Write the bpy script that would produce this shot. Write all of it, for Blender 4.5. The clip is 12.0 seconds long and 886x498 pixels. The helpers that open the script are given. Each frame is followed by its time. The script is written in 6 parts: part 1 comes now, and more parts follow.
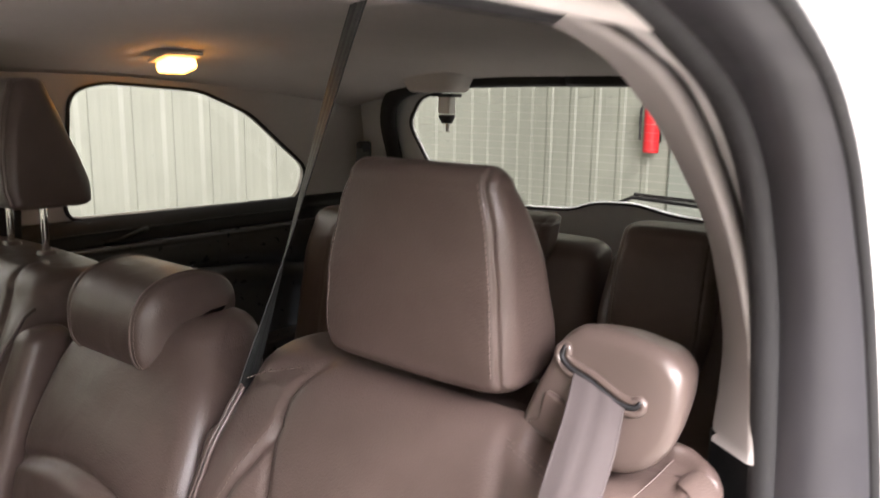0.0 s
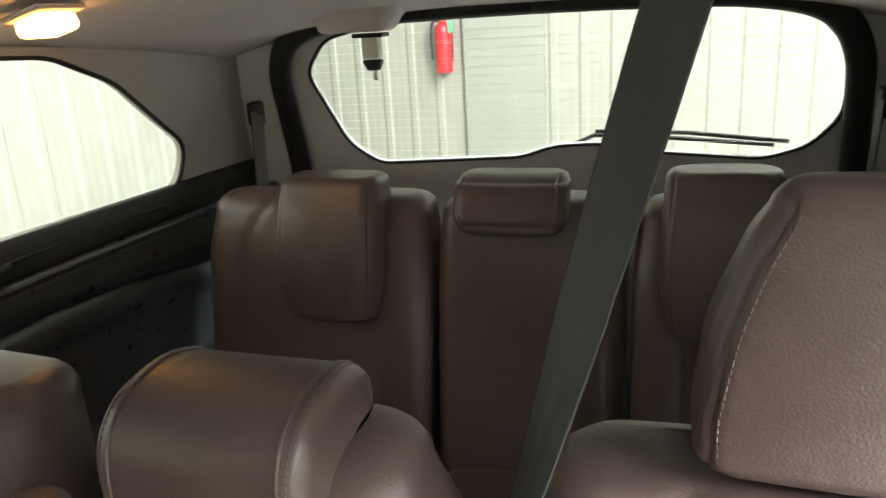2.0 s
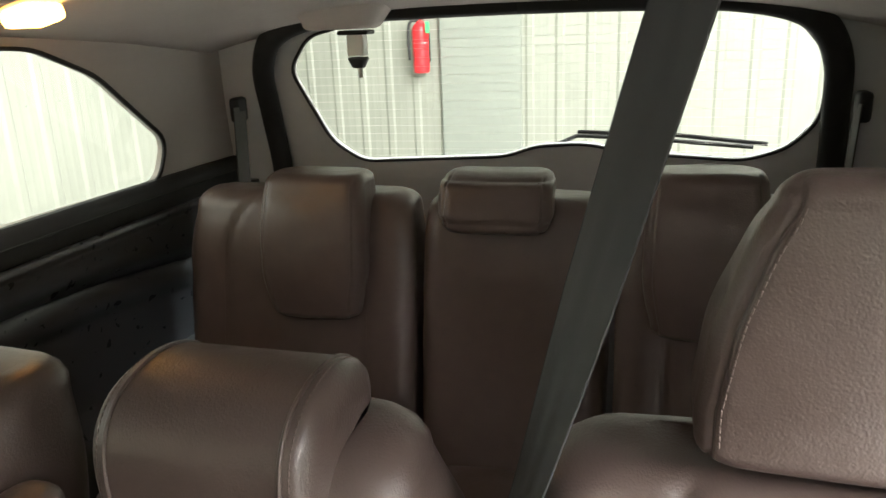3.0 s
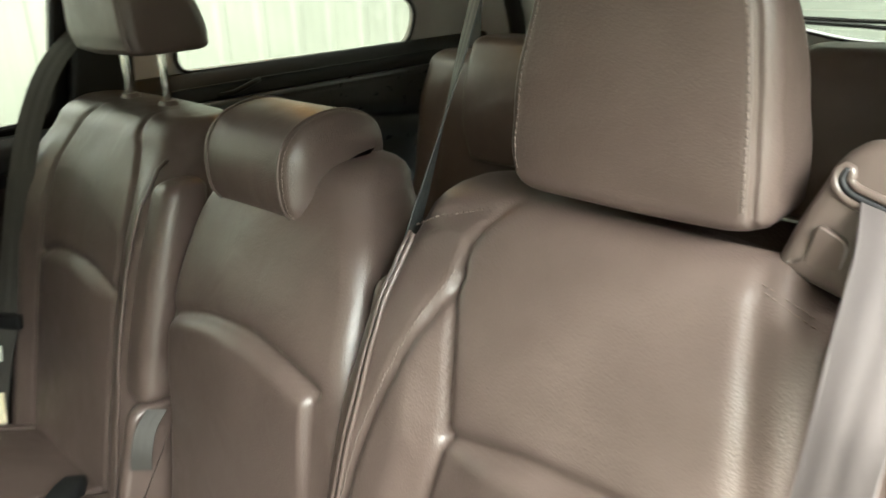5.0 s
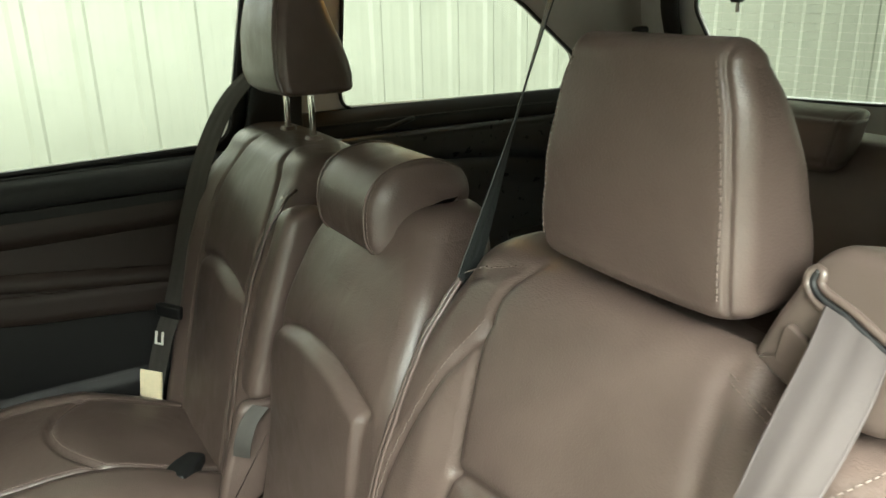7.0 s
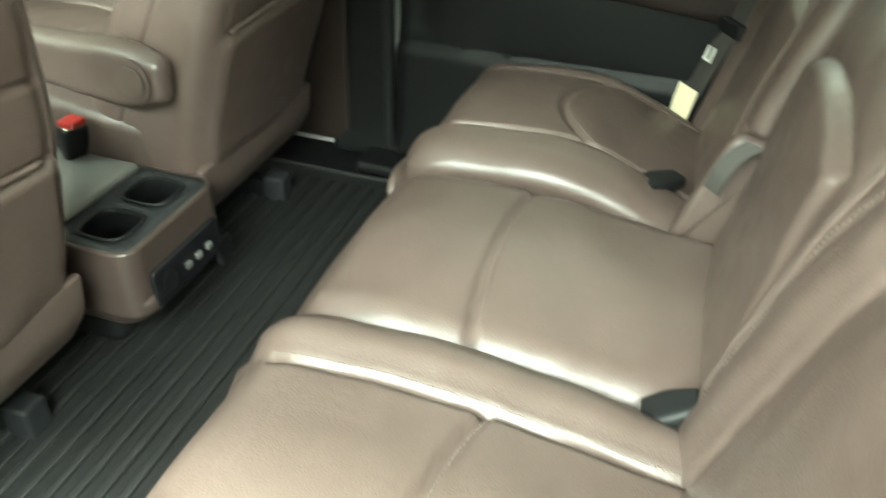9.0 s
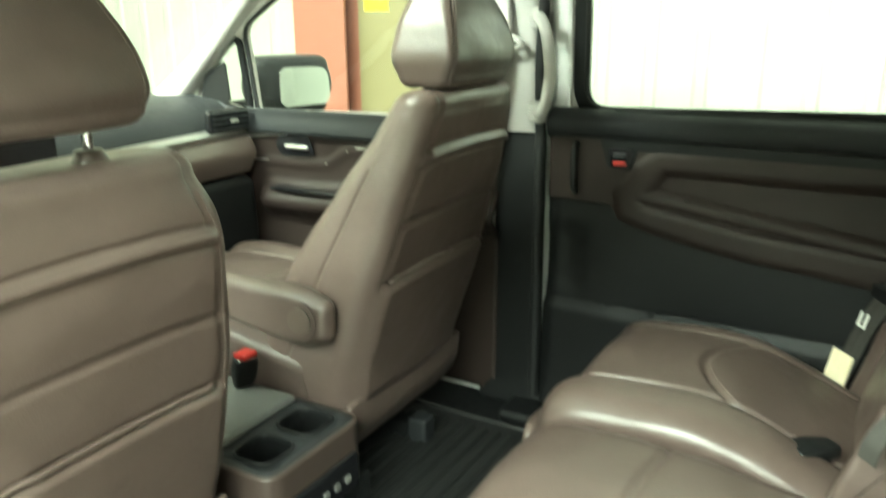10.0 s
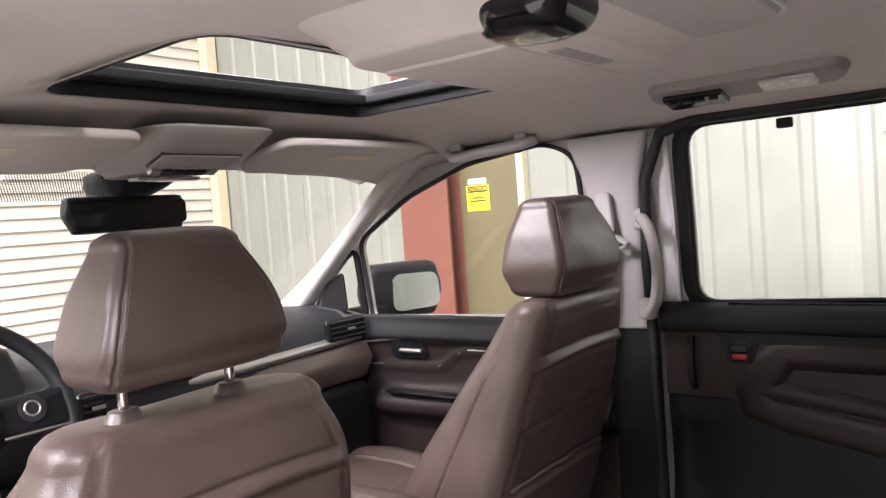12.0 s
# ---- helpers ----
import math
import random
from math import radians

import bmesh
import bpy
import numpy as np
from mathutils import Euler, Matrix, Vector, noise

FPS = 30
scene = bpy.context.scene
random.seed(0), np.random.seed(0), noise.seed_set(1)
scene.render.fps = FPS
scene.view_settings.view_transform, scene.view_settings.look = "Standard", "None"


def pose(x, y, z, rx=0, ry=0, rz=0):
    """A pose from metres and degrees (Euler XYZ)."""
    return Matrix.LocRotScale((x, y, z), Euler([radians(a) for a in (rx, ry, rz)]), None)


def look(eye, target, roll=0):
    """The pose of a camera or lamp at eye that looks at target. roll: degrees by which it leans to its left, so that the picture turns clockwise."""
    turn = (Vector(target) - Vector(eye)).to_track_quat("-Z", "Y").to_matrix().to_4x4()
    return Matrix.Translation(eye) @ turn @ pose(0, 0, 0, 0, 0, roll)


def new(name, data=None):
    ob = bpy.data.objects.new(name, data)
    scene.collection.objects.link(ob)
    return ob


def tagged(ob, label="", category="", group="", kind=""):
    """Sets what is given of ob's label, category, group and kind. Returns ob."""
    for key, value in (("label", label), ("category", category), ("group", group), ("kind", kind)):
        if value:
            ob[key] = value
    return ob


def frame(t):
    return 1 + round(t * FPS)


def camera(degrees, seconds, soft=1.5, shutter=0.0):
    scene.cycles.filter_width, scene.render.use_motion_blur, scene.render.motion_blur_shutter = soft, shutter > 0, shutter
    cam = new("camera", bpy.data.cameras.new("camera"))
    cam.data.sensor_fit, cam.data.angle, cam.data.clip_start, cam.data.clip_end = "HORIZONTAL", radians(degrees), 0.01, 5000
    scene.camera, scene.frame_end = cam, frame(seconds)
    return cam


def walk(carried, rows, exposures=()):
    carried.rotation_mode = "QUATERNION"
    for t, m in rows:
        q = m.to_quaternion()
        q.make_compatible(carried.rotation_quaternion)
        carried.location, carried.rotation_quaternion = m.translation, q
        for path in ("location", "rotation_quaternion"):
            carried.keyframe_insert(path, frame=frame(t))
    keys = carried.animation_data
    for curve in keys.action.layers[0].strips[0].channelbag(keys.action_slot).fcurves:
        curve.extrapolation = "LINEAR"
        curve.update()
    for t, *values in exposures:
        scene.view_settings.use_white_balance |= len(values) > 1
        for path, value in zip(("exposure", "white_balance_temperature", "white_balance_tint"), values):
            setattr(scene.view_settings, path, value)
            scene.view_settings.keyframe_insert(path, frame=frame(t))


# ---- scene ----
cam = camera(60.3, 12.0, 1.4, 0.5)
PATH = [
    (0, (-0.896, 0.549, 1.397), (0.311, -0.999, 1.014), 0.9),
    (0.5, (-0.755, 0.531, 1.366), (0.361, -1.064, 0.906), 1.6),
    (1, (-0.513, 0.501, 1.37), (0.525, -1.132, 0.864), -0.7),
    (1.5, (-0.372, 0.492, 1.417), (0.405, -1.264, 0.86), -1.8),
    (2, (-0.315, 0.483, 1.443), (0.303, -1.325, 0.855), -3.4),
    (2.5, (-0.279, 0.482, 1.449), (0.226, -1.36, 0.856), -2.6),
    (4.5, (-0.572, 0.559, 1.355), (0.505, -0.999, 0.713), -1.2),
    (5, (-0.746, 0.536, 1.34), (0.56, -0.792, 0.612), -2.5),
    (5.5, (-0.866, 0.499, 1.363), (0.638, -0.606, 0.645), -2.9),
    (6, (-0.933, 0.47, 1.374), (0.686, -0.496, 0.706), -2.3),
    (6.2, (-0.945, 0.46, 1.376), (0.699, -0.483, 0.739), -1.8),
    (6.5, (-0.946, 0.455, 1.376), (0.712, -0.484, 0.767), -1.6),
    (7, (-0.884, 0.45, 1.376), (0.756, -0.5, 0.737), -1.4),
    (7.5, (-0.835, 0.433, 1.319), (0.767, -0.352, 0.414), 0.3),
    (7.7, (-0.826, 0.405, 1.289), (0.785, -0.172, 0.253), 0.8),
    (9.3, (-0.814, 0.278, 1.228), (0.762, 0.94, 0.188), 1.3),
    (9.5, (-0.838, 0.263, 1.227), (0.782, 1.016, 0.329), 0.9),
    (9.8, (-0.852, 0.243, 1.234), (0.799, 1.14, 0.547), -0.2),
    (10, (-0.852, 0.249, 1.243), (0.804, 1.212, 0.667), -0.4),
    (10.5, (-0.862, 0.247, 1.269), (0.776, 1.351, 0.955), -1.7),
    (11, (-0.869, 0.24, 1.28), (0.735, 1.425, 1.125), -3.0),
    (11.5, (-0.875, 0.248, 1.287), (0.709, 1.466, 1.188), -4.0),
    (12, (-0.877, 0.249, 1.289), (0.707, 1.467, 1.197), -4.3),
]
EXPOSURES = [(0, 0.55, 6450, 26), (0.5, 0.5, 6450, 26), (1.0, 0.67, 6400, 19), (1.4, 1.1, 6300, 15), (2.5, 1.32, 6250, 15), (4.5, 1.15, 6400, 11), (5.5, 1.1, 6300, -4), (6.5, 0.86, 6450, -1), (7.5, 0.76, 6450, -4), (9.5, 1.65, 6200, -16), (10.0, 1.5, 6400, -18), (10.6, 0.85, 6100, -3), (11.2, 0.57, 6150, 17), (12.0, 0.55, 6200, 31)]
walk(cam, [(t, look(eye, target, roll)) for t, eye, target, roll in PATH], EXPOSURES)

# ---- world and lights ----
world = bpy.data.worlds.new("world")
scene.world = world
world.use_nodes = True
world.node_tree.nodes["Background"].inputs[0].default_value = (0.9, 0.95, 1.0, 1)
world.node_tree.nodes["Background"].inputs[1].default_value = 0.3


def overhead_lamp(x, y, z, watts, size_x=0.35, size_y=2.4):
    """One unseen lamp added under the garage ceiling."""
    data = bpy.data.lights.new("added_overhead_lamp", "AREA")
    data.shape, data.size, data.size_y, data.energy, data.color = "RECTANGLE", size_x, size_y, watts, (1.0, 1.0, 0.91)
    ob = new("added_overhead_lamp", data)
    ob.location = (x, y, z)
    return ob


# guessed lamps, none in view; the left row far stronger to light the near seats
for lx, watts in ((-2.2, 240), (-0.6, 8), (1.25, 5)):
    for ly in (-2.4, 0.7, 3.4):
        overhead_lamp(lx, ly, 4.6, watts)

# added area lamp, no source seen; pushes light into the cabin from the left
left_fill = bpy.data.lights.new("left_fill_lamp", "AREA")
left_fill.shape, left_fill.size, left_fill.size_y, left_fill.energy, left_fill.color = "RECTANGLE", 4.0, 2.0, 640, (1.0, 1.0, 0.95)
left_fill_ob = new("left_fill_lamp", left_fill)
left_fill_ob.matrix_world = look((-3.15, 0.5, 2.75), (0, 0.2, 1.0))

# ---- materials ----
def material(name, color, rough=0.5, metal=0.0, vary=0.12, scale=40.0, bump=0.0, bump_scale=300.0, sheen=0.0, cells=0.0, spec=0.5, coat=0.0, wave=0.0):
    """A surface with uneven colour at two sizes and a fine relief (noise, and cells for leather grain)."""
    m = bpy.data.materials.new(name)
    m.use_nodes = True
    nt = m.node_tree
    b = nt.nodes["Principled BSDF"]
    b.inputs["Metallic"].default_value = metal
    b.inputs["Specular IOR Level"].default_value = spec
    b.inputs["Coat Weight"].default_value = coat
    b.inputs["Sheen Weight"].default_value = sheen
    tc = nt.nodes.new("ShaderNodeTexCoord")
    big = nt.nodes.new("ShaderNodeTexNoise")
    big.inputs["Scale"].default_value, big.inputs["Detail"].default_value = scale * 0.12, 3
    fine = nt.nodes.new("ShaderNodeTexNoise")
    fine.inputs["Scale"].default_value, fine.inputs["Detail"].default_value = scale, 5
    add = nt.nodes.new("ShaderNodeMath")
    add.operation = "ADD"
    for n in (big, fine):
        nt.links.new(tc.outputs["Object"], n.inputs["Vector"])
    nt.links.new(big.outputs["Fac"], add.inputs[0])
    nt.links.new(fine.outputs["Fac"], add.inputs[1])
    ramp = nt.nodes.new("ShaderNodeMapRange")
    ramp.inputs["From Min"].default_value, ramp.inputs["From Max"].default_value = 0.6, 1.4
    ramp.inputs["To Min"].default_value, ramp.inputs["To Max"].default_value = 1 - vary, 1 + vary
    nt.links.new(add.outputs[0], ramp.inputs["Value"])
    mul = nt.nodes.new("ShaderNodeVectorMath")
    mul.operation = "SCALE"
    mul.inputs[0].default_value = color
    nt.links.new(ramp.outputs[0], mul.inputs["Scale"])
    nt.links.new(mul.outputs[0], b.inputs["Base Color"])
    rr = nt.nodes.new("ShaderNodeMapRange")
    rr.inputs["From Min"].default_value, rr.inputs["From Max"].default_value = 0.3, 0.7
    rr.inputs["To Min"].default_value, rr.inputs["To Max"].default_value = max(rough - 0.06, 0.02), min(rough + 0.06, 1)
    nt.links.new(fine.outputs["Fac"], rr.inputs["Value"])
    nt.links.new(rr.outputs[0], b.inputs["Roughness"])
    if bump:
        bn = nt.nodes.new("ShaderNodeBump")
        bn.inputs["Strength"].default_value, bn.inputs["Distance"].default_value = bump, 0.001
        grain = nt.nodes.new("ShaderNodeTexNoise")
        grain.inputs["Scale"].default_value, grain.inputs["Detail"].default_value = bump_scale, 4
        nt.links.new(tc.outputs["Object"], grain.inputs["Vector"])
        height = grain.outputs["Fac"]
        if cells:
            vor = nt.nodes.new("ShaderNodeTexVoronoi")
            vor.feature = "SMOOTH_F1"
            vor.inputs["Scale"].default_value = cells
            nt.links.new(tc.outputs["Object"], vor.inputs["Vector"])
            mix = nt.nodes.new("ShaderNodeMath")
            mix.operation = "ADD"
            nt.links.new(vor.outputs["Distance"], mix.inputs[0])
            nt.links.new(grain.outputs["Fac"], mix.inputs[1])
            height = mix.outputs[0]
        nt.links.new(height, bn.inputs["Height"])
        if wave:
            soft = nt.nodes.new("ShaderNodeBump")
            soft.inputs["Strength"].default_value, soft.inputs["Distance"].default_value = wave, 0.01
            slow = nt.nodes.new("ShaderNodeTexNoise")
            slow.inputs["Scale"].default_value, slow.inputs["Detail"].default_value, slow.inputs["Distortion"].default_value = 17.0, 2, 0.6
            nt.links.new(tc.outputs["Object"], slow.inputs["Vector"])
            nt.links.new(slow.outputs["Fac"], soft.inputs["Height"])
            nt.links.new(soft.outputs[0], bn.inputs["Normal"])
        nt.links.new(bn.outputs[0], b.inputs["Normal"])
    return m


def glass_material(name, tint, gloss=0.045):
    """A thin pane: clear with a faint sheen."""
    m = bpy.data.materials.new(name)
    m.use_nodes = True
    nt = m.node_tree
    nt.nodes.remove(nt.nodes["Principled BSDF"])
    out = nt.nodes["Material Output"]
    clear, shine, mix = (nt.nodes.new("ShaderNode" + k) for k in ("BsdfTransparent", "BsdfGlossy", "MixShader"))
    clear.inputs[0].default_value = (*tint, 1)
    shine.inputs["Roughness"].default_value = 0.03
    mix.inputs[0].default_value = gloss
    nt.links.new(clear.outputs[0], mix.inputs[1])
    nt.links.new(shine.outputs[0], mix.inputs[2])
    nt.links.new(mix.outputs[0], out.inputs["Surface"])
    return m


def glowing(name, color, strength):
    m = bpy.data.materials.new(name)
    m.use_nodes = True
    b = m.node_tree.nodes["Principled BSDF"]
    b.inputs["Base Color"].default_value = (*color, 1)
    b.inputs["Emission Color"].default_value = (*color, 1)
    b.inputs["Emission Strength"].default_value = strength
    return m


LEATHER = material("mocha_leather", (0.085, 0.0605, 0.0525), 0.37, vary=0.16, spec=0.72, wave=0.16, scale=30, bump=0.26, bump_scale=330, cells=560)
# same leather, light put into its colour for the third row; front backrests share it
LEATHER_LIFTED = material("mocha_leather_lifted", (0.112, 0.080, 0.070), 0.38, vary=0.14, wave=0.16, scale=30, bump=0.22, bump_scale=330, cells=520, spec=0.7)
THREAD = material("taupe_thread", (0.155, 0.120, 0.106), 0.75, vary=0.1, scale=300)
MOCHA_PLASTIC = material("mocha_plastic", (0.098, 0.072, 0.062), 0.36, vary=0.04, scale=60, bump=0.04, bump_scale=400, spec=0.8)
DOOR_BROWN = material("brown_door_vinyl", (0.028, 0.0195, 0.0175), 0.46, vary=0.08, scale=30, bump=0.10, bump_scale=400, cells=500, spec=0.3)
BLACK = material("black_plastic", (0.0085, 0.0088, 0.0095), 0.5, vary=0.14, scale=50, bump=0.12, bump_scale=500, spec=0.3)
SOFT_BLACK = material("black_soft_trim", (0.020, 0.021, 0.023), 0.55, vary=0.1, scale=50, bump=0.25, bump_scale=600, spec=0.3)
RUBBER = material("black_rubber", (0.012, 0.012, 0.013), 0.6, vary=0.1, scale=60, bump=0.1)
GLOSS_BLACK = material("gloss_black_plastic", (0.010, 0.010, 0.012), 0.12, vary=0.05, scale=50)
LINER = material("grey_headliner_cloth", (0.63, 0.585, 0.56), 0.95, vary=0.04, scale=80, bump=0.3, bump_scale=1400, spec=0.15)
PILLAR = material("grey_pillar_plastic", (0.46, 0.44, 0.42), 0.6, vary=0.04, scale=60, bump=0.2, bump_scale=900)
PAINT = material("white_car_paint", (0.80, 0.80, 0.79), 0.25, vary=0.02, scale=20, coat=0.6)
CHROME = material("chrome", (0.72, 0.71, 0.70), 0.14, metal=1.0, vary=0.05, scale=40)
SATIN = material("satin_silver", (0.55, 0.54, 0.52), 0.35, metal=0.9, vary=0.05, scale=40)
BELT_GREY = material("grey_belt_webbing", (0.071, 0.059, 0.058), 0.7, vary=0.06, scale=200, bump=0.3, bump_scale=1500, spec=0.3)
BELT_DARK = material("charcoal_belt_webbing", (0.036, 0.041, 0.041), 0.5, vary=0.1, scale=200, bump=0.3, bump_scale=1500)
BELT_TAUPE = material("dark_taupe_belt_webbing", (0.040, 0.037, 0.033), 0.6, vary=0.1, scale=200, bump=0.3, bump_scale=1500)
TAG = material("cream_cloth_tag", (0.72, 0.64, 0.45), 0.8, vary=0.08, scale=90, bump=0.3)
RED = material("red_enamel", (0.55, 0.02, 0.025), 0.35, vary=0.05, scale=40)
RED_PLASTIC = material("red_plastic", (0.38, 0.02, 0.018), 0.4, vary=0.05, scale=40)
GREEN = material("green_tag", (0.08, 0.45, 0.18), 0.6, vary=0.05)
WHITE = material("white_label", (0.78, 0.78, 0.74), 0.6, vary=0.04)
YELLOW = material("yellow_sign_face", (0.85, 0.66, 0.02), 0.45, vary=0.04, scale=20)
INK = material("black_ink", (0.02, 0.02, 0.02), 0.6, vary=0.05)
BLUE = material("blue_ink", (0.02, 0.09, 0.55), 0.5, vary=0.05)
SIDING = material("white_metal_siding", (0.225, 0.236, 0.200), 0.5, vary=0.08, scale=6, bump=0.1, bump_scale=40)
SIDING_PALE = material("pale_grey_siding", (0.195, 0.213, 0.186), 0.5, vary=0.05, scale=6, bump=0.1, bump_scale=40)
BOARD = material("cream_lap_board", (0.54, 0.515, 0.44), 0.6, vary=0.05, scale=8, bump=0.2, bump_scale=60)
POST = material("tan_timber_post", (0.55, 0.50, 0.33), 0.7, vary=0.1, scale=12, bump=0.3, bump_scale=80)
RUST = material("red_oxide_steel", (0.16, 0.056, 0.036), 0.6, vary=0.12, scale=8, bump=0.2, bump_scale=60)
OLIVE = material("olive_painted_door", (0.125, 0.107, 0.052), 0.5, vary=0.06, scale=6, bump=0.1, bump_scale=60)
CONCRETE = material("concrete_floor", (0.36, 0.35, 0.33), 0.75, vary=0.18, scale=5, bump=0.4, bump_scale=50)
CEIL = material("white_garage_ceiling", (0.78, 0.78, 0.75), 0.7, vary=0.04, scale=5, bump=0.1)
MAT_RUBBER = material("black_ribbed_rubber", (0.018, 0.018, 0.018), 0.36, vary=0.2, scale=30, bump=0.3, bump_scale=300)
PANE = glass_material("clear_glass", (0.95, 0.97, 0.94))
MIRROR = material("mirror_silver", (0.85, 0.86, 0.86), 0.02, metal=1.0, vary=0.0)
LENS_CLEAR = material("frosted_lamp_lens", (0.55, 0.53, 0.50), 0.25, vary=0.08, scale=60, coat=0.5)
LENS_LIT = glowing("lit_amber_lens", (1.0, 0.46, 0.08), 8.0)
JAMB = material("dark_grey_jamb", (0.034, 0.033, 0.037), 0.45, vary=0.05, scale=30)
DEFROST = material("brown_heater_line", (0.45, 0.43, 0.38), 0.6, vary=0.05)
TRIM_GREY = material("grey_doorway_trim", (0.33, 0.305, 0.29), 0.6, vary=0.05, scale=60, bump=0.1, bump_scale=500)
QUARTER = material("blue_black_side_trim", (0.042, 0.049, 0.056), 0.32, vary=0.12, scale=40, bump=0.06, bump_scale=500, spec=0.8)
HATCH_TRIM = material("light_grey_hatch_plastic", (0.58, 0.60, 0.60), 0.6, vary=0.04, scale=60, bump=0.1, bump_scale=500)
TRAY = material("grey_tray_plastic", (0.12, 0.12, 0.115), 0.35, vary=0.08, scale=60, bump=0.15, bump_scale=900)
CONSOLE = material("dark_mocha_plastic", (0.058, 0.041, 0.036), 0.38, vary=0.06, scale=60, bump=0.05, bump_scale=400)


# ---- mesh tools ----
def link_mesh(name, verts, faces, mat, smooth=True):
    me = bpy.data.meshes.new(name)
    me.from_pydata([tuple(map(float, v)) for v in verts], [], faces)
    me.materials.append(mat)
    if smooth:
        me.shade_smooth()
    me.update()
    ob = new(name, me)
    if smooth and len(faces) < 500:
        m = ob.modifiers.new("even_normals", "WEIGHTED_NORMAL")
        m.weight = 90
    return ob


def thing(name, base, label, category, group="", kind=""):
    """An Empty at the base of a thing; its parts are built in the place's own metres."""
    ob = new(name)
    ob.empty_display_size = 0.05
    ob.location = base
    return tagged(ob, label, category, group, kind)


def attach(ob, parent, label=""):
    ob.parent = parent
    ob.matrix_parent_inverse = Matrix.Translation(-Vector(parent.location)) if parent.parent is None else Matrix()
    if label:
        ob["label"] = label
    return ob


def part(name, data, mat, parent, label="", smooth=True):
    """One mesh object, from (verts, faces), under a thing or a part."""
    return attach(link_mesh(name, data[0], data[1], mat, smooth), parent, label)


def join(*datas):
    verts, faces = [], []
    for v, f in datas:
        n = len(verts)
        verts.extend([tuple(p) for p in v])
        faces.extend([tuple(i + n for i in face) for face in f])
    return verts, faces


def moved(data, m):
    return [tuple(m @ Vector(v)) for v in data[0]], data[1]


def catmull(keys, n):
    """Smooth samples of rows of numbers."""
    k = np.array(keys, float)
    if len(k) == 2:
        return np.linspace(k[0], k[1], n)
    p = np.vstack([2 * k[0] - k[1], k, 2 * k[-1] - k[-2]])
    out = []
    for s in np.linspace(0, len(k) - 1, n):
        i = min(int(s), len(k) - 2)
        f = s - i
        a, b, c, d = p[i], p[i + 1], p[i + 2], p[i + 3]
        out.append(0.5 * (2 * b + (c - a) * f + (2 * a - 5 * b + 4 * c - d) * f * f + (3 * b - a - 3 * c + d) * f ** 3))
    return np.array(out)


def ring(w, d, rf, rb, k=10, c=7, ends=0.0):
    """A rounded rectangle w by d; its front (+y) corners have radius rf, the back ones rb. Anticlockwise from the back's left."""
    rf, rb = min(rf, w / 2 - 1e-4, d / 2 - 1e-4), min(rb, w / 2 - 1e-4, d / 2 - 1e-4)
    pts = []
    corners = [(w / 2, -d / 2, rb, -90), (w / 2, d / 2, rf, 0), (-w / 2, d / 2, rf, 90), (-w / 2, -d / 2, rb, 180)]
    for i, (x, y, r, a0) in enumerate(corners):
        cx, cy = x - math.copysign(r, x), y - math.copysign(r, y)
        arc = [(cx + r * math.cos(radians(a0 + 90 * j / (c - 1))), cy + r * math.sin(radians(a0 + 90 * j / (c - 1)))) for j in range(c)]
        pts.extend(arc)
        nx, ny, nr, na = corners[(i + 1) % 4]
        ncx, ncy = nx - math.copysign(nr, nx), ny - math.copysign(nr, ny)
        nxt = (ncx + nr * math.cos(radians(na)), ncy + nr * math.sin(radians(na)))
        for j in range(1, k):
            f = (1 - ends) * j / k + ends * (0.5 - 0.5 * math.cos(math.pi * j / k))
            pts.append((arc[-1][0] * (1 - f) + nxt[0] * f, arc[-1][1] * (1 - f) + nxt[1] * f))
    return np.array(pts)


def loft(keys, nv=40, cap=0.02, puff=0.0, disp=None, k=10, c=7, mcap=5, ends=0.0):
    """A padded body. keys: rows of (cx, cy, cz, w, d, rf, rb) from its foot to its top. Returns a grid of points, rows by ring.
    cap: the rounding of both ends. puff: how far the sides bulge. disp(points, normals) -> shift along the normal."""
    rows = catmull(keys, nv)
    full = []
    for e, r in ((0, rows[0]), (1, rows[-1])):
        t = (rows[1] - rows[0])[:3] if e == 0 else (rows[-1] - rows[-2])[:3]
        t = t / np.linalg.norm(t)
        out = []
        for j in range(1, mcap + 1):
            a = math.pi / 2 * j / mcap
            inset, off = cap * (1 - math.cos(a)), cap * math.sin(a)
            q = r.copy()
            q[:3] += t * off * (-1 if e == 0 else 1)
            q[3], q[4] = max(r[3] - 2 * inset, 0.004), max(r[4] - 2 * inset, 0.004)
            out.append(q)
        full = (out[::-1] + list(rows)) if e == 0 else (full + out)
    grid = []
    for r in full:
        g = ring(r[3], r[4], r[5], r[6], k, c, ends)
        if puff:
            ang = 1 - np.clip(np.abs(g[:, 0]) / (r[3] / 2), 0, 1) ** 2
            g = g + np.stack([np.zeros(len(g)), np.sign(g[:, 1]) * puff * ang * np.clip(np.abs(g[:, 1]) / (r[4] / 2), 0, 1) ** 3], 1)
        grid.append(np.column_stack([g[:, 0] + r[0], g[:, 1] + r[1], np.full(len(g), r[2])]))
    grid = np.array(grid)
    if disp is not None:
        du = np.roll(grid, -1, 1) - np.roll(grid, 1, 1)
        dv = np.gradient(grid, axis=0)
        nrm = np.cross(du, dv)
        nrm /= np.maximum(np.linalg.norm(nrm, axis=2, keepdims=True), 1e-9)
        grid = grid + nrm * disp(grid, nrm)[..., None]
    return grid


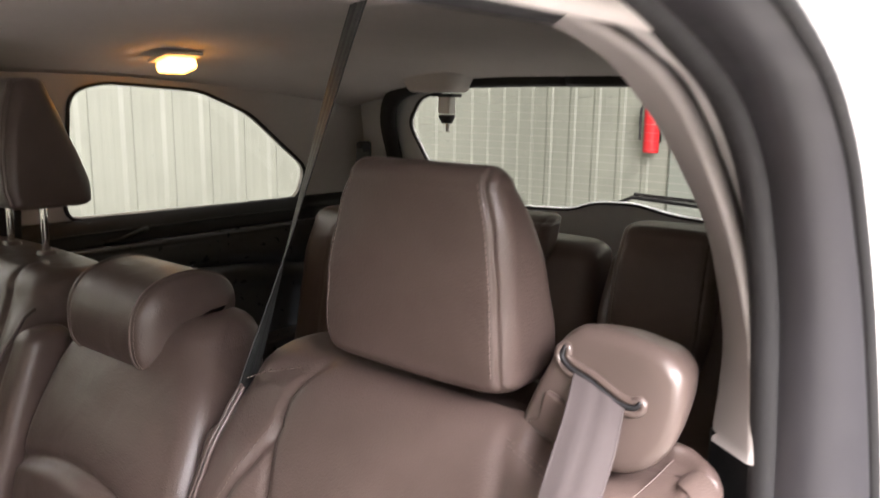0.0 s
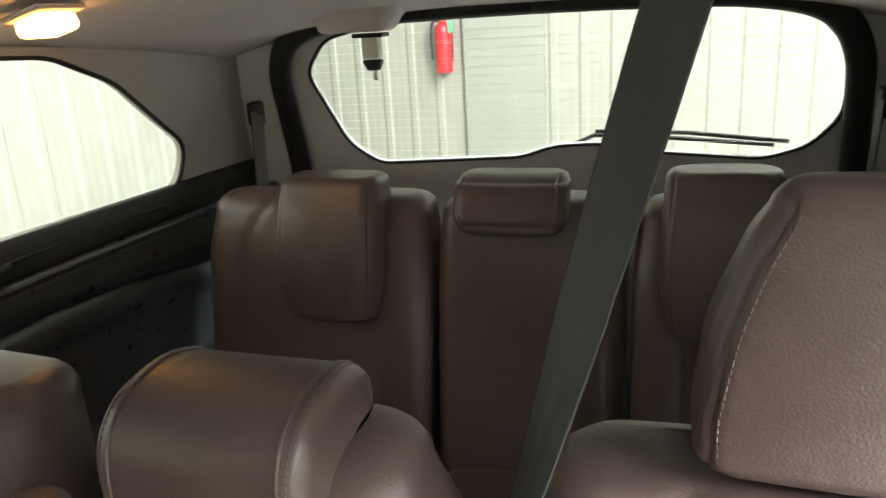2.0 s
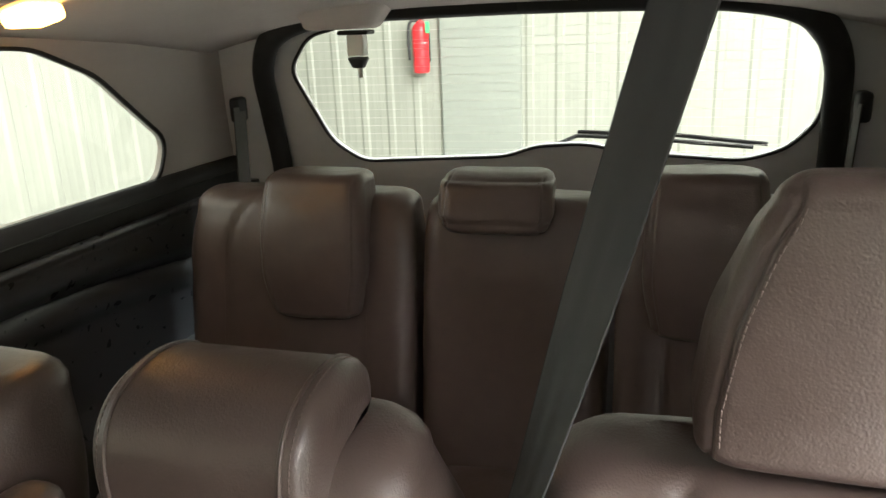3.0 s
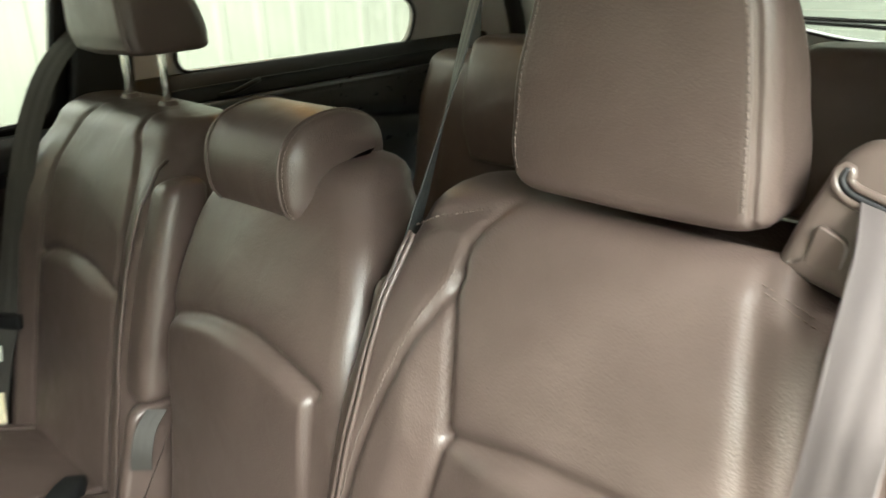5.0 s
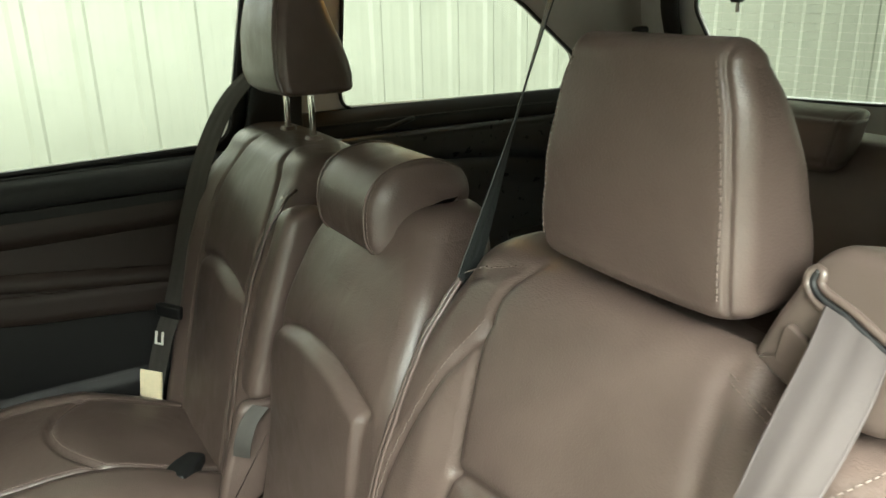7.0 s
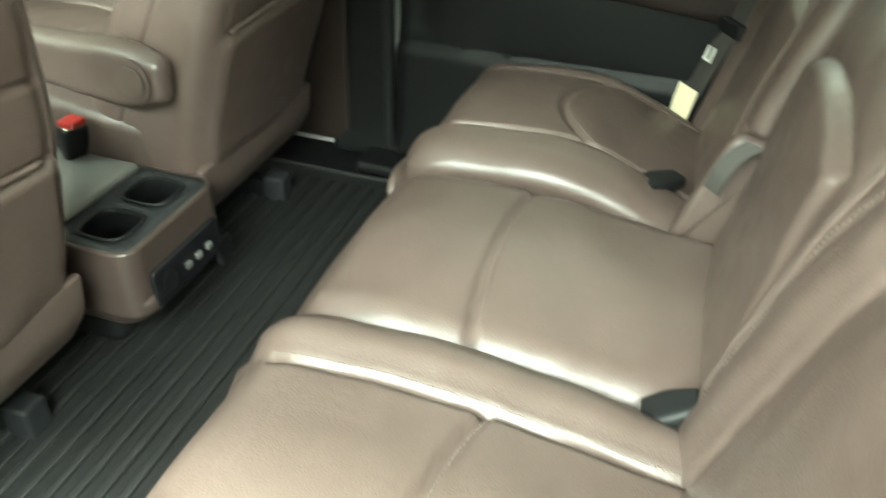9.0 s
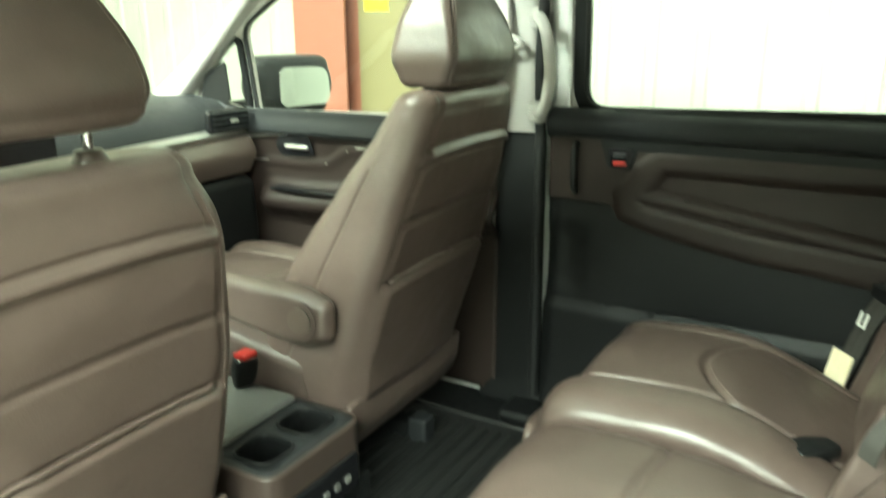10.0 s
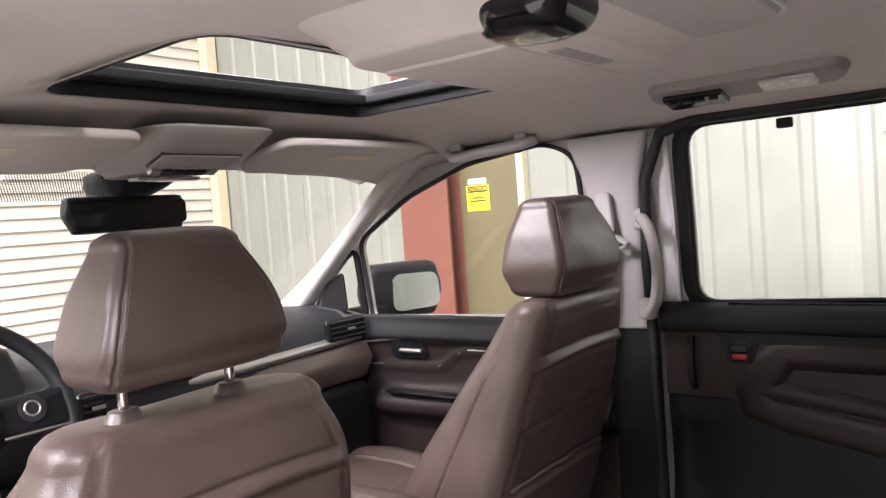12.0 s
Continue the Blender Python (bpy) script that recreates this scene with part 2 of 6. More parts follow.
def skin(grid):
    """(verts, faces) of a closed grid of rings."""
    nv, nu = grid.shape[:2]
    verts = grid.reshape(-1, 3)
    faces = []
    for i in range(nv - 1):
        for j in range(nu):
            a, b = i * nu + j, i * nu + (j + 1) % nu
            faces.append((a, b, b + nu, a + nu))
    faces.append(tuple(range(nu - 1, -1, -1)))
    faces.append(tuple((nv - 1) * nu + j for j in range(nu)))
    return [tuple(v) for v in verts], faces


def near_line(x, z, line):
    """Distance of each (x, z) from a polyline."""
    best = np.full(np.shape(x), 9.0)
    for (ax, az), (bx, bz) in zip(line[:-1], line[1:]):
        vx, vz = bx - ax, bz - az
        f = np.clip(((x - ax) * vx + (z - az) * vz) / (vx * vx + vz * vz + 1e-12), 0, 1)
        best = np.minimum(best, np.hypot(x - ax - f * vx, z - az - f * vz))
    return best


def step(a, b, x):
    t = np.clip((x - a) / (b - a), 0, 1)
    return t * t * (3 - 2 * t)


def tube(path, r, sides=8, closed=False, flat=1.0):
    """A round bar along a path."""
    p = [Vector(q) for q in path]
    n = len(p)
    verts, faces = [], []
    up = Vector((0, 0, 1))
    for i in range(n):
        a, b = (p[(i - 1) % n], p[(i + 1) % n]) if closed else (p[max(i - 1, 0)], p[min(i + 1, n - 1)])
        t = (b - a).normalized()
        if abs(t.dot(up)) > 0.95:
            up = Vector((0, 1, 0)) if abs(t.y) < 0.9 else Vector((1, 0, 0))
        s = t.cross(up).normalized()
        up = s.cross(t).normalized()
        for j in range(sides):
            w = 2 * math.pi * j / sides
            verts.append(tuple(p[i] + s * (r * math.cos(w)) + up * (r * flat * math.sin(w))))
    for i in range(n if closed else n - 1):
        for j in range(sides):
            a, b = i * sides + j, i * sides + (j + 1) % sides
            c2, d2 = ((i + 1) % n) * sides + j, ((i + 1) % n) * sides + (j + 1) % sides
            faces.append((a, b, d2, c2))
    if not closed:
        faces.append(tuple(range(sides - 1, -1, -1)))
        faces.append(tuple((n - 1) * sides + j for j in range(sides)))
    return verts, faces


def box(x0, x1, y0, y1, z0, z1, r=0.006, seg=2):
    """A block with rounded edges."""
    bm = bmesh.new()
    bmesh.ops.create_cube(bm, size=1)
    for v in bm.verts:
        v.co = ((x0 + x1) / 2 + v.co.x * (x1 - x0), (y0 + y1) / 2 + v.co.y * (y1 - y0), (z0 + z1) / 2 + v.co.z * (z1 - z0))
    r = min(r, 0.49 * min(x1 - x0, y1 - y0, z1 - z0))
    if r > 0:
        bmesh.ops.bevel(bm, geom=bm.edges[:], offset=r, segments=seg, profile=0.5, affect="EDGES")
    bm.verts.index_update()
    data = [tuple(v.co) for v in bm.verts], [tuple(v.index for v in f.verts) for f in bm.faces]
    bm.free()
    return data


def prism(outline, depth, r=0.0, axis="x", at=0.0, seg=2):
    """A flat outline pushed out along an axis, with rounded rims. outline: (u, v) = (y, z) for x, (x, z) for y, (x, y) for z."""
    bm = bmesh.new()
    place = {"x": lambda u, v, w: (w, u, v), "y": lambda u, v, w: (u, w, v), "z": lambda u, v, w: (u, v, w)}[axis]
    a = [bm.verts.new(place(u, v, at)) for u, v in outline]
    b = [bm.verts.new(place(u, v, at + depth)) for u, v in outline]
    n = len(a)
    bm.faces.new(a)
    bm.faces.new(b)
    for i in range(n):
        bm.faces.new((a[i], a[(i + 1) % n], b[(i + 1) % n], b[i]))
    bmesh.ops.recalc_face_normals(bm, faces=bm.faces[:])
    if r:
        rim = [e for e in bm.edges if all(v in a for v in e.verts) or all(v in b for v in e.verts)]
        bmesh.ops.bevel(bm, geom=rim, offset=r, segments=seg, profile=0.5, affect="EDGES")
    bm.verts.index_update()
    data = [tuple(v.co) for v in bm.verts], [tuple(v.index for v in f.verts) for f in bm.faces]
    bm.free()
    return data


def rounded(points, r=0.03, n=5):
    """An outline with its corners rounded."""
    out = []
    m = len(points)
    for i in range(m):
        p, a, b = (np.array(points[j % m], float) for j in (i, i - 1, i + 1))
        la, lb = np.linalg.norm(a - p), np.linalg.norm(b - p)
        q = min(r, la * 0.45, lb * 0.45)
        s, e = p + (a - p) / la * q, p + (b - p) / lb * q
        for j in range(n + 1):
            f = j / n
            out.append(tuple((1 - f) ** 2 * s + 2 * f * (1 - f) * p + f * f * e))
    return out


def offset(points, d):
    """An outline shifted along its outward normals."""
    p = np.array(points, float)
    t = np.roll(p, -1, 0) - np.roll(p, 1, 0)
    t /= np.linalg.norm(t, axis=1, keepdims=True)
    area = np.sum(p[:, 0] * np.roll(p[:, 1], -1) - np.roll(p[:, 0], -1) * p[:, 1])
    n = np.stack([t[:, 1], -t[:, 0]], 1) * (1 if area > 0 else -1)
    return [tuple(q) for q in p + n * d]


def sheet(outer, holes, place, cut_u=0.06, cut_v=0.06):
    """A curved sheet with openings: flat outlines (u, v), cut into strips and bent by place(u, v)."""
    bm = bmesh.new()
    edges = []
    for loop in (outer, *holes):
        vs = [bm.verts.new((u, v, 0)) for u, v in loop]
        edges += [bm.edges.new((vs[i], vs[(i + 1) % len(vs)])) for i in range(len(vs))]
    bmesh.ops.triangle_fill(bm, use_beauty=True, use_dissolve=False, edges=edges, normal=(0, 0, 1))
    for ax, cut in ((0, cut_u), (1, cut_v)):
        lo, hi = min(p[ax] for p in outer), max(p[ax] for p in outer)
        n = int((hi - lo) / cut)
        for i in range(1, n + 1):
            co, no = [0, 0, 0], [0, 0, 0]
            co[ax], no[ax] = lo + (hi - lo) * i / (n + 1), 1
            bmesh.ops.bisect_plane(bm, geom=bm.verts[:] + bm.edges[:] + bm.faces[:], plane_co=co, plane_no=no, dist=1e-5)
    bmesh.ops.recalc_face_normals(bm, faces=bm.faces[:])
    bm.verts.index_update()
    data = [tuple(place(v.co.x, v.co.y)) for v in bm.verts], [tuple(v.index for v in f.verts) for f in bm.faces]
    bm.free()
    return data


def thick(ob, t, off=1.0):
    m = ob.modifiers.new("thickness", "SOLIDIFY")
    m.thickness, m.offset = t, off
    return ob


def rim(outline, width, depth, place, lift=0.0):
    """A raised frame round an opening: a band of the given width outside the outline, standing out by depth."""
    a, b = outline, offset(outline, width)
    n = len(a)
    verts = []
    for loop, h in ((a, 0.0), (a, depth), (b, depth), (b, 0.0)):
        verts += [tuple(place(u, v, lift + h)) for u, v in loop]
    faces = []
    for i in range(n):
        j = (i + 1) % n
        for s in range(4):
            q = (s + 1) % 4
            faces.append((s * n + i, s * n + j, q * n + j, q * n + i))
    return verts, faces


def on_front(grid, nrm_axis, line, spacing):
    """Points along a line of (x, z) that lie on the grid's face towards nrm_axis (+1: +y)."""
    pts = grid.reshape(-1, 3)
    out = []
    total = [0.0]
    for (ax, az), (bx, bz) in zip(line[:-1], line[1:]):
        total.append(total[-1] + math.hypot(bx - ax, bz - az))
    n = max(int(total[-1] / spacing), 2)
    l = np.array(line, float)
    for s in np.linspace(0, total[-1], n):
        x, z = np.interp(s, total, l[:, 0]), np.interp(s, total, l[:, 1])
        d = (pts[:, 0] - x) ** 2 + (pts[:, 2] - z) ** 2 - nrm_axis * 0.02 * pts[:, 1]
        near = np.argsort(d)[:6]
        near = near[pts[near, 1] * nrm_axis >= np.max(pts[near, 1] * nrm_axis) - 0.02]
        weight = 1 / ((pts[near, 0] - x) ** 2 + (pts[near, 2] - z) ** 2 + 1e-7)
        out.append(Vector((x, float(np.sum(weight * pts[near, 1]) / np.sum(weight)) + 0.0004 * nrm_axis, z)))
    return out


def stitches(paths, length=0.0042, r=0.00072, every=0.0062):
    """A row of thread stitches along each path of points."""
    datas = []
    for path in paths:
        p = [Vector(q) for q in path]
        acc = 0.0
        for a, b in zip(p[:-1], p[1:]):
            seg = (b - a).length
            while acc < seg:
                q = a.lerp(b, acc / max(seg, 1e-9))
                d = (b - a).normalized() * length / 2
                datas.append(tube([q - d, q - d * 0.5, q + d * 0.5, q + d], r, 5))
                acc += every
            acc -= seg
    return join(*datas)

# ---- the car's shell ----
def roof_z(x, y):
    a = min(abs(x) / 0.7, 1.05)
    z = 1.522 - 0.078 * a ** 3
    if y < -0.2:
        z -= 0.075 * ((-0.2 - y) / 0.9) ** 2
    if y > 1.25:
        z -= 0.06 * ((y - 1.25) / 0.35) ** 2
    return z


def side_x(y, z):
    """Half width of the cabin's inner side."""
    x = 0.795 - 0.02 * max(0.9 - z, 0) if z < 1.05 else 0.792 - 0.075 * ((z - 1.05) / 0.38) ** 1.3
    if y < -0.3:
        x -= 0.035 * ((-0.3 - y) / 0.85) ** 2
    if y > 1.5:
        x -= 0.05 * ((y - 1.5) / 0.6) ** 2
    return x


def right(y, z, lift=0.0):
    return side_x(y, z) - lift, y, z


def left(y, z, lift=0.0):
    return -side_x(y, z) + lift, y, z


SLIDE_WIN = rounded([(0.02, 1.075), (0.83, 1.055), (0.81, 1.43), (-0.03, 1.43), (0.0, 1.2)], 0.05)
QUARTER_WIN = rounded([(-0.25, 1.125), (-0.25, 1.40), (-0.32, 1.42), (-0.56, 1.407), (-0.71, 1.352), (-0.92, 1.20), (-0.90, 1.115)], 0.035)
FRONT_WIN = rounded([(1.08, 1.005), (1.08, 1.40), (1.15, 1.432), (1.38, 1.405), (1.60, 1.335), (1.80, 1.225), (1.80, 0.985)], 0.04)
FRONT_LIGHT = rounded([(1.835, 1.0), (1.835, 1.195), (1.95, 1.11), (1.97, 1.03)], 0.02)
DOORWAY = rounded([(0.92, 0.33), (0.92, 1.47), (0.46, 1.478), (0.32, 1.462), (0.17, 1.438), (0.065, 1.402), (0.0, 1.352), (-0.050, 1.255), (-0.066, 1.13), (-0.068, 1.0), (-0.070, 0.33)], 0.05)
SIDE = [(-1.22, 1.05), (2.05, 1.0), (1.95, 1.10), (1.66, 1.40), (1.55, 1.445), (1.2, 1.455), (-0.3, 1.465), (-0.7, 1.455), (-1.0, 1.435), (-1.16, 1.41)]

wall_right = tagged(link_mesh("wall_right", *sheet(SIDE, [SLIDE_WIN, QUARTER_WIN, FRONT_WIN, FRONT_LIGHT], right), PILLAR, False),
                    "grey plastic pillar trim round the side windows", "pillar trim", kind="structure")
thick(wall_right, 0.012)
SIDE_LEFT = [(-1.22, 1.05), (-0.095, 1.05), (-0.092, 1.13), (-0.080, 1.262), (-0.022, 1.366), (0.045, 1.416), (0.15, 1.446), (0.32, 1.456), (0.46, 1.474), (0.92, 1.47), (0.92, 1.03), (1.05, 1.03), (1.06, 1.40), (1.15, 1.435), (1.50, 1.405), (1.66, 1.40), (1.55, 1.455), (1.2, 1.48), (0.4, 1.485), (-0.3, 1.465), (-0.7, 1.455), (-1.0, 1.435), (-1.16, 1.41)]
wall_left = tagged(link_mesh("wall_left", *sheet(SIDE_LEFT, [QUARTER_WIN], left), PILLAR, False),
                   "grey plastic pillar trim beside the open sliding doorway", "pillar trim", kind="structure")
thick(wall_left, 0.03)

# headliner with the sunroof opening, and the roof panel over it
SUNROOF = rounded([(-0.345, 0.98), (0.345, 0.98), (0.345, 1.385), (-0.345, 1.385)], 0.06)
LINER_EDGE = [(-0.745, -0.75), (-0.72, -1.06), (-0.4, -1.12), (0.4, -1.12), (0.72, -1.06), (0.745, -0.75), (0.715, 1.45), (0.66, 1.64), (0.4, 1.69), (-0.4, 1.69), (-0.66, 1.64), (-0.715, 1.45)]
ceiling = tagged(link_mesh("ceiling", *sheet(LINER_EDGE, [SUNROOF], lambda x, y: (x, y, roof_z(x, y))), LINER), "grey cloth headliner with a sunroof opening", "headliner", kind="structure")
thick(ceiling, 0.012)
ROOF_EDGE = [(-0.80, -1.2), (0.80, -1.2), (0.80, 1.5), (0.7, 1.74), (-0.7, 1.74), (-0.80, 1.5)]
roof_panel = tagged(link_mesh("roof_panel", *sheet(ROOF_EDGE, [SUNROOF], lambda x, y: (x, y, roof_z(x, y) + 0.046 + 0.02 * (abs(x) / 0.80) ** 2)), PAINT), "white painted steel roof panel", "car roof", kind="structure")
thick(roof_panel, 0.01)

sunroof = thing("sunroof", (0, 1.18, 1.53), "open sunroof with a black frame and clear glass", "sunroof", kind="structure")
part("sunroof_frame", rim(offset(SUNROOF, -0.012), 0.012, 0.056, lambda x, y, h: (x, y, roof_z(x, y) + h)), BLACK, sunroof)
part("sunroof_trim", rim(offset(SUNROOF, -0.004), 0.010, 0.001, lambda x, y, h: (x, y, roof_z(x, y) + h)), PILLAR, sunroof)
for fx0, fx1, fy0, fy1 in ((-0.335, 0.335, 1.335, 1.375), (0.31, 0.335, 1.0, 1.34), (-0.335, -0.31, 1.0, 1.34)):
    part("guide_rail", box(fx0, fx1, fy0, fy1, 1.530, 1.548, 0.004), BLACK, sunroof)
pane = part("glass_panel", sheet(offset(SUNROOF, -0.015), [], lambda x, y: (x, y, roof_z(x, y) + 0.050)), PANE, sunroof)
pane.visible_shadow = False

# floor
floor = tagged(link_mesh("floor", *box(-0.80, 0.80, -1.6, 2.35, 0.22, 0.295, 0.01), BLACK), "black carpeted car floor", "car floor", kind="structure")
sill = tagged(link_mesh("door_sill", *box(-0.83, -0.79, -0.14, 0.95, 0.22, 0.325, 0.012), BLACK), "black plastic sill plate of the open doorway", "sill plate", kind="structure")
sill_r = tagged(link_mesh("door_sill", *box(0.66, 0.795, -0.1, 0.98, 0.296, 0.33, 0.012), BLACK), "black plastic sill step along the closed door", "sill plate", kind="structure")

floor_mat = thing("floor_mat", (0, 0.8, 0.296), "black ribbed rubber floor mat between the seat rows", "floor mat")
part("mat_base", box(-0.60, 0.64, 0.35, 1.22, 0.2955, 0.302, 0.003), MAT_RUBBER, floor_mat)
part("mat_rim", tube([(-0.60, 0.36, 0.304), (0.64, 0.36, 0.304), (0.64, 1.21, 0.304), (-0.60, 1.21, 0.304)], 0.008, 8, True), MAT_RUBBER, floor_mat)
rib = box(-0.56, 0.60, -0.008, 0.008, 0.301, 0.309, 0.003)
rib_first = part("rib", moved(rib, Matrix.Translation((0, 0.40, 0))), MAT_RUBBER, floor_mat)
for i in range(1, 24):
    o = new("rib", rib_first.data)
    attach(o, floor_mat)
    o.location = (0, 0.034 * i, 0)

# rear hatch
def hatch(x, z, lift=0.0):
    return x, -1.075 - (1.44 - z) * 0.36 + 0.05 * (1 - (x / 0.66) ** 2) * -0.6 + lift, z


REAR_WIN = rounded([(0.30, 1.438), (0.475, 1.40), (0.535, 1.33), (0.475, 1.16), (0.41, 1.108), (0.06, 1.122), (-0.01, 1.148), (-0.12, 1.155), (-0.22, 1.135), (-0.45, 1.122), (-0.53, 1.15), (-0.58, 1.21), (-0.58, 1.33), (-0.52, 1.40), (-0.36, 1.438)], 0.03)
tailgate = thing("tailgate", (0, -1.25, 0.5), "closed tailgate with grey trim and a heated rear window", "tailgate")
gate = part("inner_trim", sheet([(0.77, 0.25), (0.77, 1.25), (0.74, 1.45), (0.5, 1.52), (-0.5, 1.52), (-0.74, 1.45), (-0.77, 1.25), (-0.77, 0.25)], [REAR_WIN], hatch), HATCH_TRIM, tailgate, "grey plastic tailgate trim")
thick(gate, 0.008)
part("window_seal", rim(REAR_WIN, 0.006, 0.006, hatch), RUBBER, tailgate)
pane = part("rear_window", sheet(offset(REAR_WIN, 0.004), [], lambda x, z: hatch(x, z, -0.012)), PANE, tailgate)
pane.visible_shadow = False
for i in range(15):
    z = 1.135 + i * 0.0195
    half = 0.50 + 0.03 * math.sin((z - 1.1) * 9)
    part("heater_line", tube([hatch(-half + 2 * half * j / 14, z, -0.010) for j in range(15)], 0.00025, 4), DEFROST, tailgate)
part("wiper_arm", tube([(-0.02, -1.245, 1.13), (-0.10, -1.24, 1.165), (-0.25, -1.235, 1.16), (-0.47, -1.225, 1.145)], 0.008, 8, flat=0.6), RUBBER, tailgate, "black rear wiper")
part("wiper_blade", tube([(-0.10, -1.25, 1.172), (-0.30, -1.245, 1.168), (-0.50, -1.235, 1.150)], 0.005, 6), RUBBER, tailgate)
for sx in (1, -1):
    part("gate_seal", tube(catmull([(sx * 0.615, -1.21, 0.6), (sx * 0.615, -1.19, 1.05), (sx * 0.605, -1.14, 1.22), (sx * 0.588, -1.09, 1.34), (sx * 0.53, -1.065, 1.415), (sx * 0.40, -1.065, 1.447), (sx * 0.2, -1.065, 1.455), (0, -1.065, 1.457)], 50), 0.026, 12, flat=0.7), RUBBER, tailgate, "thick black hatch seal")
part("hinge_cover", skin(loft([(0.36, -1.03, 1.43, 0.16, 0.10, 0.03, 0.03), (0.35, -1.02, 1.46, 0.20, 0.13, 0.04, 0.04)], 8, 0.015)), LINER, tailgate)
hook = thing("hatch_latch", (0.33, -1.02, 1.32), "small white and black latch hanging below the headliner", "latch")
part("body", box(0.315, 0.352, -1.05, -1.02, 1.362, 1.408, 0.004), WHITE, hook)
part("bracket", box(0.30, 0.368, -1.055, -1.01, 1.405, 1.414, 0.003), BLACK, hook)
part("bumper", skin(loft([(0.333, -1.035, 1.342, 0.03, 0.03, 0.014, 0.014), (0.333, -1.035, 1.356, 0.044, 0.036, 0.015, 0.015)], 6, 0.004, k=3, c=5)), RUBBER, hook)
part("pin", tube([(0.330, -1.035, 1.345), (0.330, -1.035, 1.318)], 0.005), SATIN, hook)

# quarter panels behind the second row
def quarter_lift(y, z):
    """The panel's relief: a shoulder along the window ledge, a crease below it and a hollow under that."""
    crest = float(np.interp(y, [-1.1, -1.0, -0.7, -0.48, 0.0], [0.922, 0.938, 0.978, 0.992, 0.995]))
    h = 0.014 + 0.026 * float(step(crest - 0.012, crest + 0.022, z))
    h -= 0.007 * math.exp(-((z - crest + 0.020) / 0.006) ** 2)
    h += 0.012 * math.exp(-((z - crest + 0.050) / 0.022) ** 2)
    return h + 0.030 * float(1 - step(0.66, 0.74, z))


for sx, side in ((1, right), (-1, left)):
    q = thing("quarter_panel", (sx * 0.78, -0.5, 0.3), "black moulded quarter panel below the rear side window", "side panel", kind="structure")
    body = part("lower_panel", ([side(y, z, quarter_lift(y, z)) for y in np.linspace(-1.20, -0.02 if sx > 0 else -0.10, 50) for z in np.linspace(0.32, 1.06, 120)], [(i * 120 + j, (i + 1) * 120 + j, (i + 1) * 120 + j + 1, i * 120 + j + 1) for i in range(49) for j in range(119)]), QUARTER, q)
    thick(body, 0.02, -1)
    ledge = []
    prof = [(0.0, 1.122), (0.012, 1.120), (0.030, 1.100), (0.040, 1.065), (0.030, 1.05), (0.0, 1.05)]
    ys = np.linspace(-1.18, -0.04 if sx > 0 else -0.12, 24)
    for y in ys:
        ledge += [side(y, z, h) for h, z in prof]
    n = len(prof)
    part("window_ledge", (ledge, [(i * n + j, i * n + (j + 1) % n, (i + 1) * n + (j + 1) % n, (i + 1) * n + j) for i in range(23) for j in range(n)]), SOFT_BLACK, q, "dark grey window ledge")
    part("side_tray", skin(loft([(sx * 0.735, -0.86, 0.70, 0.09, 0.30, 0.03, 0.03), (sx * 0.73, -0.86, 0.745, 0.10, 0.32, 0.03, 0.03)], 6, 0.008, k=8, c=5)), QUARTER, q, "black moulded side tray")
    part("ledge_groove", tube([side(y, 1.092, 0.0365) for y in ys], 0.002, 5), RUBBER, q)
    part("window_seal", rim(QUARTER_WIN, 0.007, 0.006, side), RUBBER, q)
    pane = part("quarter_window", sheet(offset(QUARTER_WIN, 0.004), [], lambda y, z: side(y, z, -0.012)), PANE, q)
    pane.visible_shadow = False
    guide = part("belt_guide", box(sx * 0.628 - 0.012, sx * 0.628 + 0.012, -1.055, -1.01, 1.225, 1.28, 0.008), BLACK, q)
    belt = []
    for f in np.linspace(0, 1, 10):
        c = Vector((sx * (0.620 - 0.02 * f), -1.02 + 0.05 * f, 1.26 - 0.21 * f))
        belt += [c + Vector((0, -0.024, 0)), c + Vector((0, 0.024, 0)), c + Vector((-sx * 0.003, 0.024, 0)), c + Vector((-sx * 0.003, -0.024, 0))]
    part("rear_belt", (belt, [(i * 4 + j, i * 4 + (j + 1) % 4, i * 4 + 4 + (j + 1) % 4, i * 4 + 4 + j) for i in range(9) for j in range(4)]), BELT_TAUPE, q, "dark belt webbing of the third row")
    part("belt_bezel", box(sx * 0.615 - 0.02, sx * 0.615 + 0.02, -1.00, -0.92, 1.06, 1.10, 0.01), BLACK, q)
latch = thing("sunshade_hook", (0.74, -0.36, 1.06), "small black sunshade hook on the window ledge", "hook")
part("stem", tube([(0.765, -0.30, 1.065), (0.74, -0.35, 1.072), (0.735, -0.39, 1.085), (0.745, -0.42, 1.09)], 0.006, 8), BLACK, latch)

# doorway on the left: trim, seals, painted jamb and outer skin
def doorway_band(x, grow, r, name, mat, label, flat=1.0):
    pts = [(x + 0.02 * (z - 1.05) * (1 if z > 1.05 else 0) * 2, y, z) for y, z in offset(DOORWAY, grow)]
    ob = tagged(link_mesh(name, *tube(pts, r, 10, True, flat), mat), label, "door trim", kind="structure")
    return ob


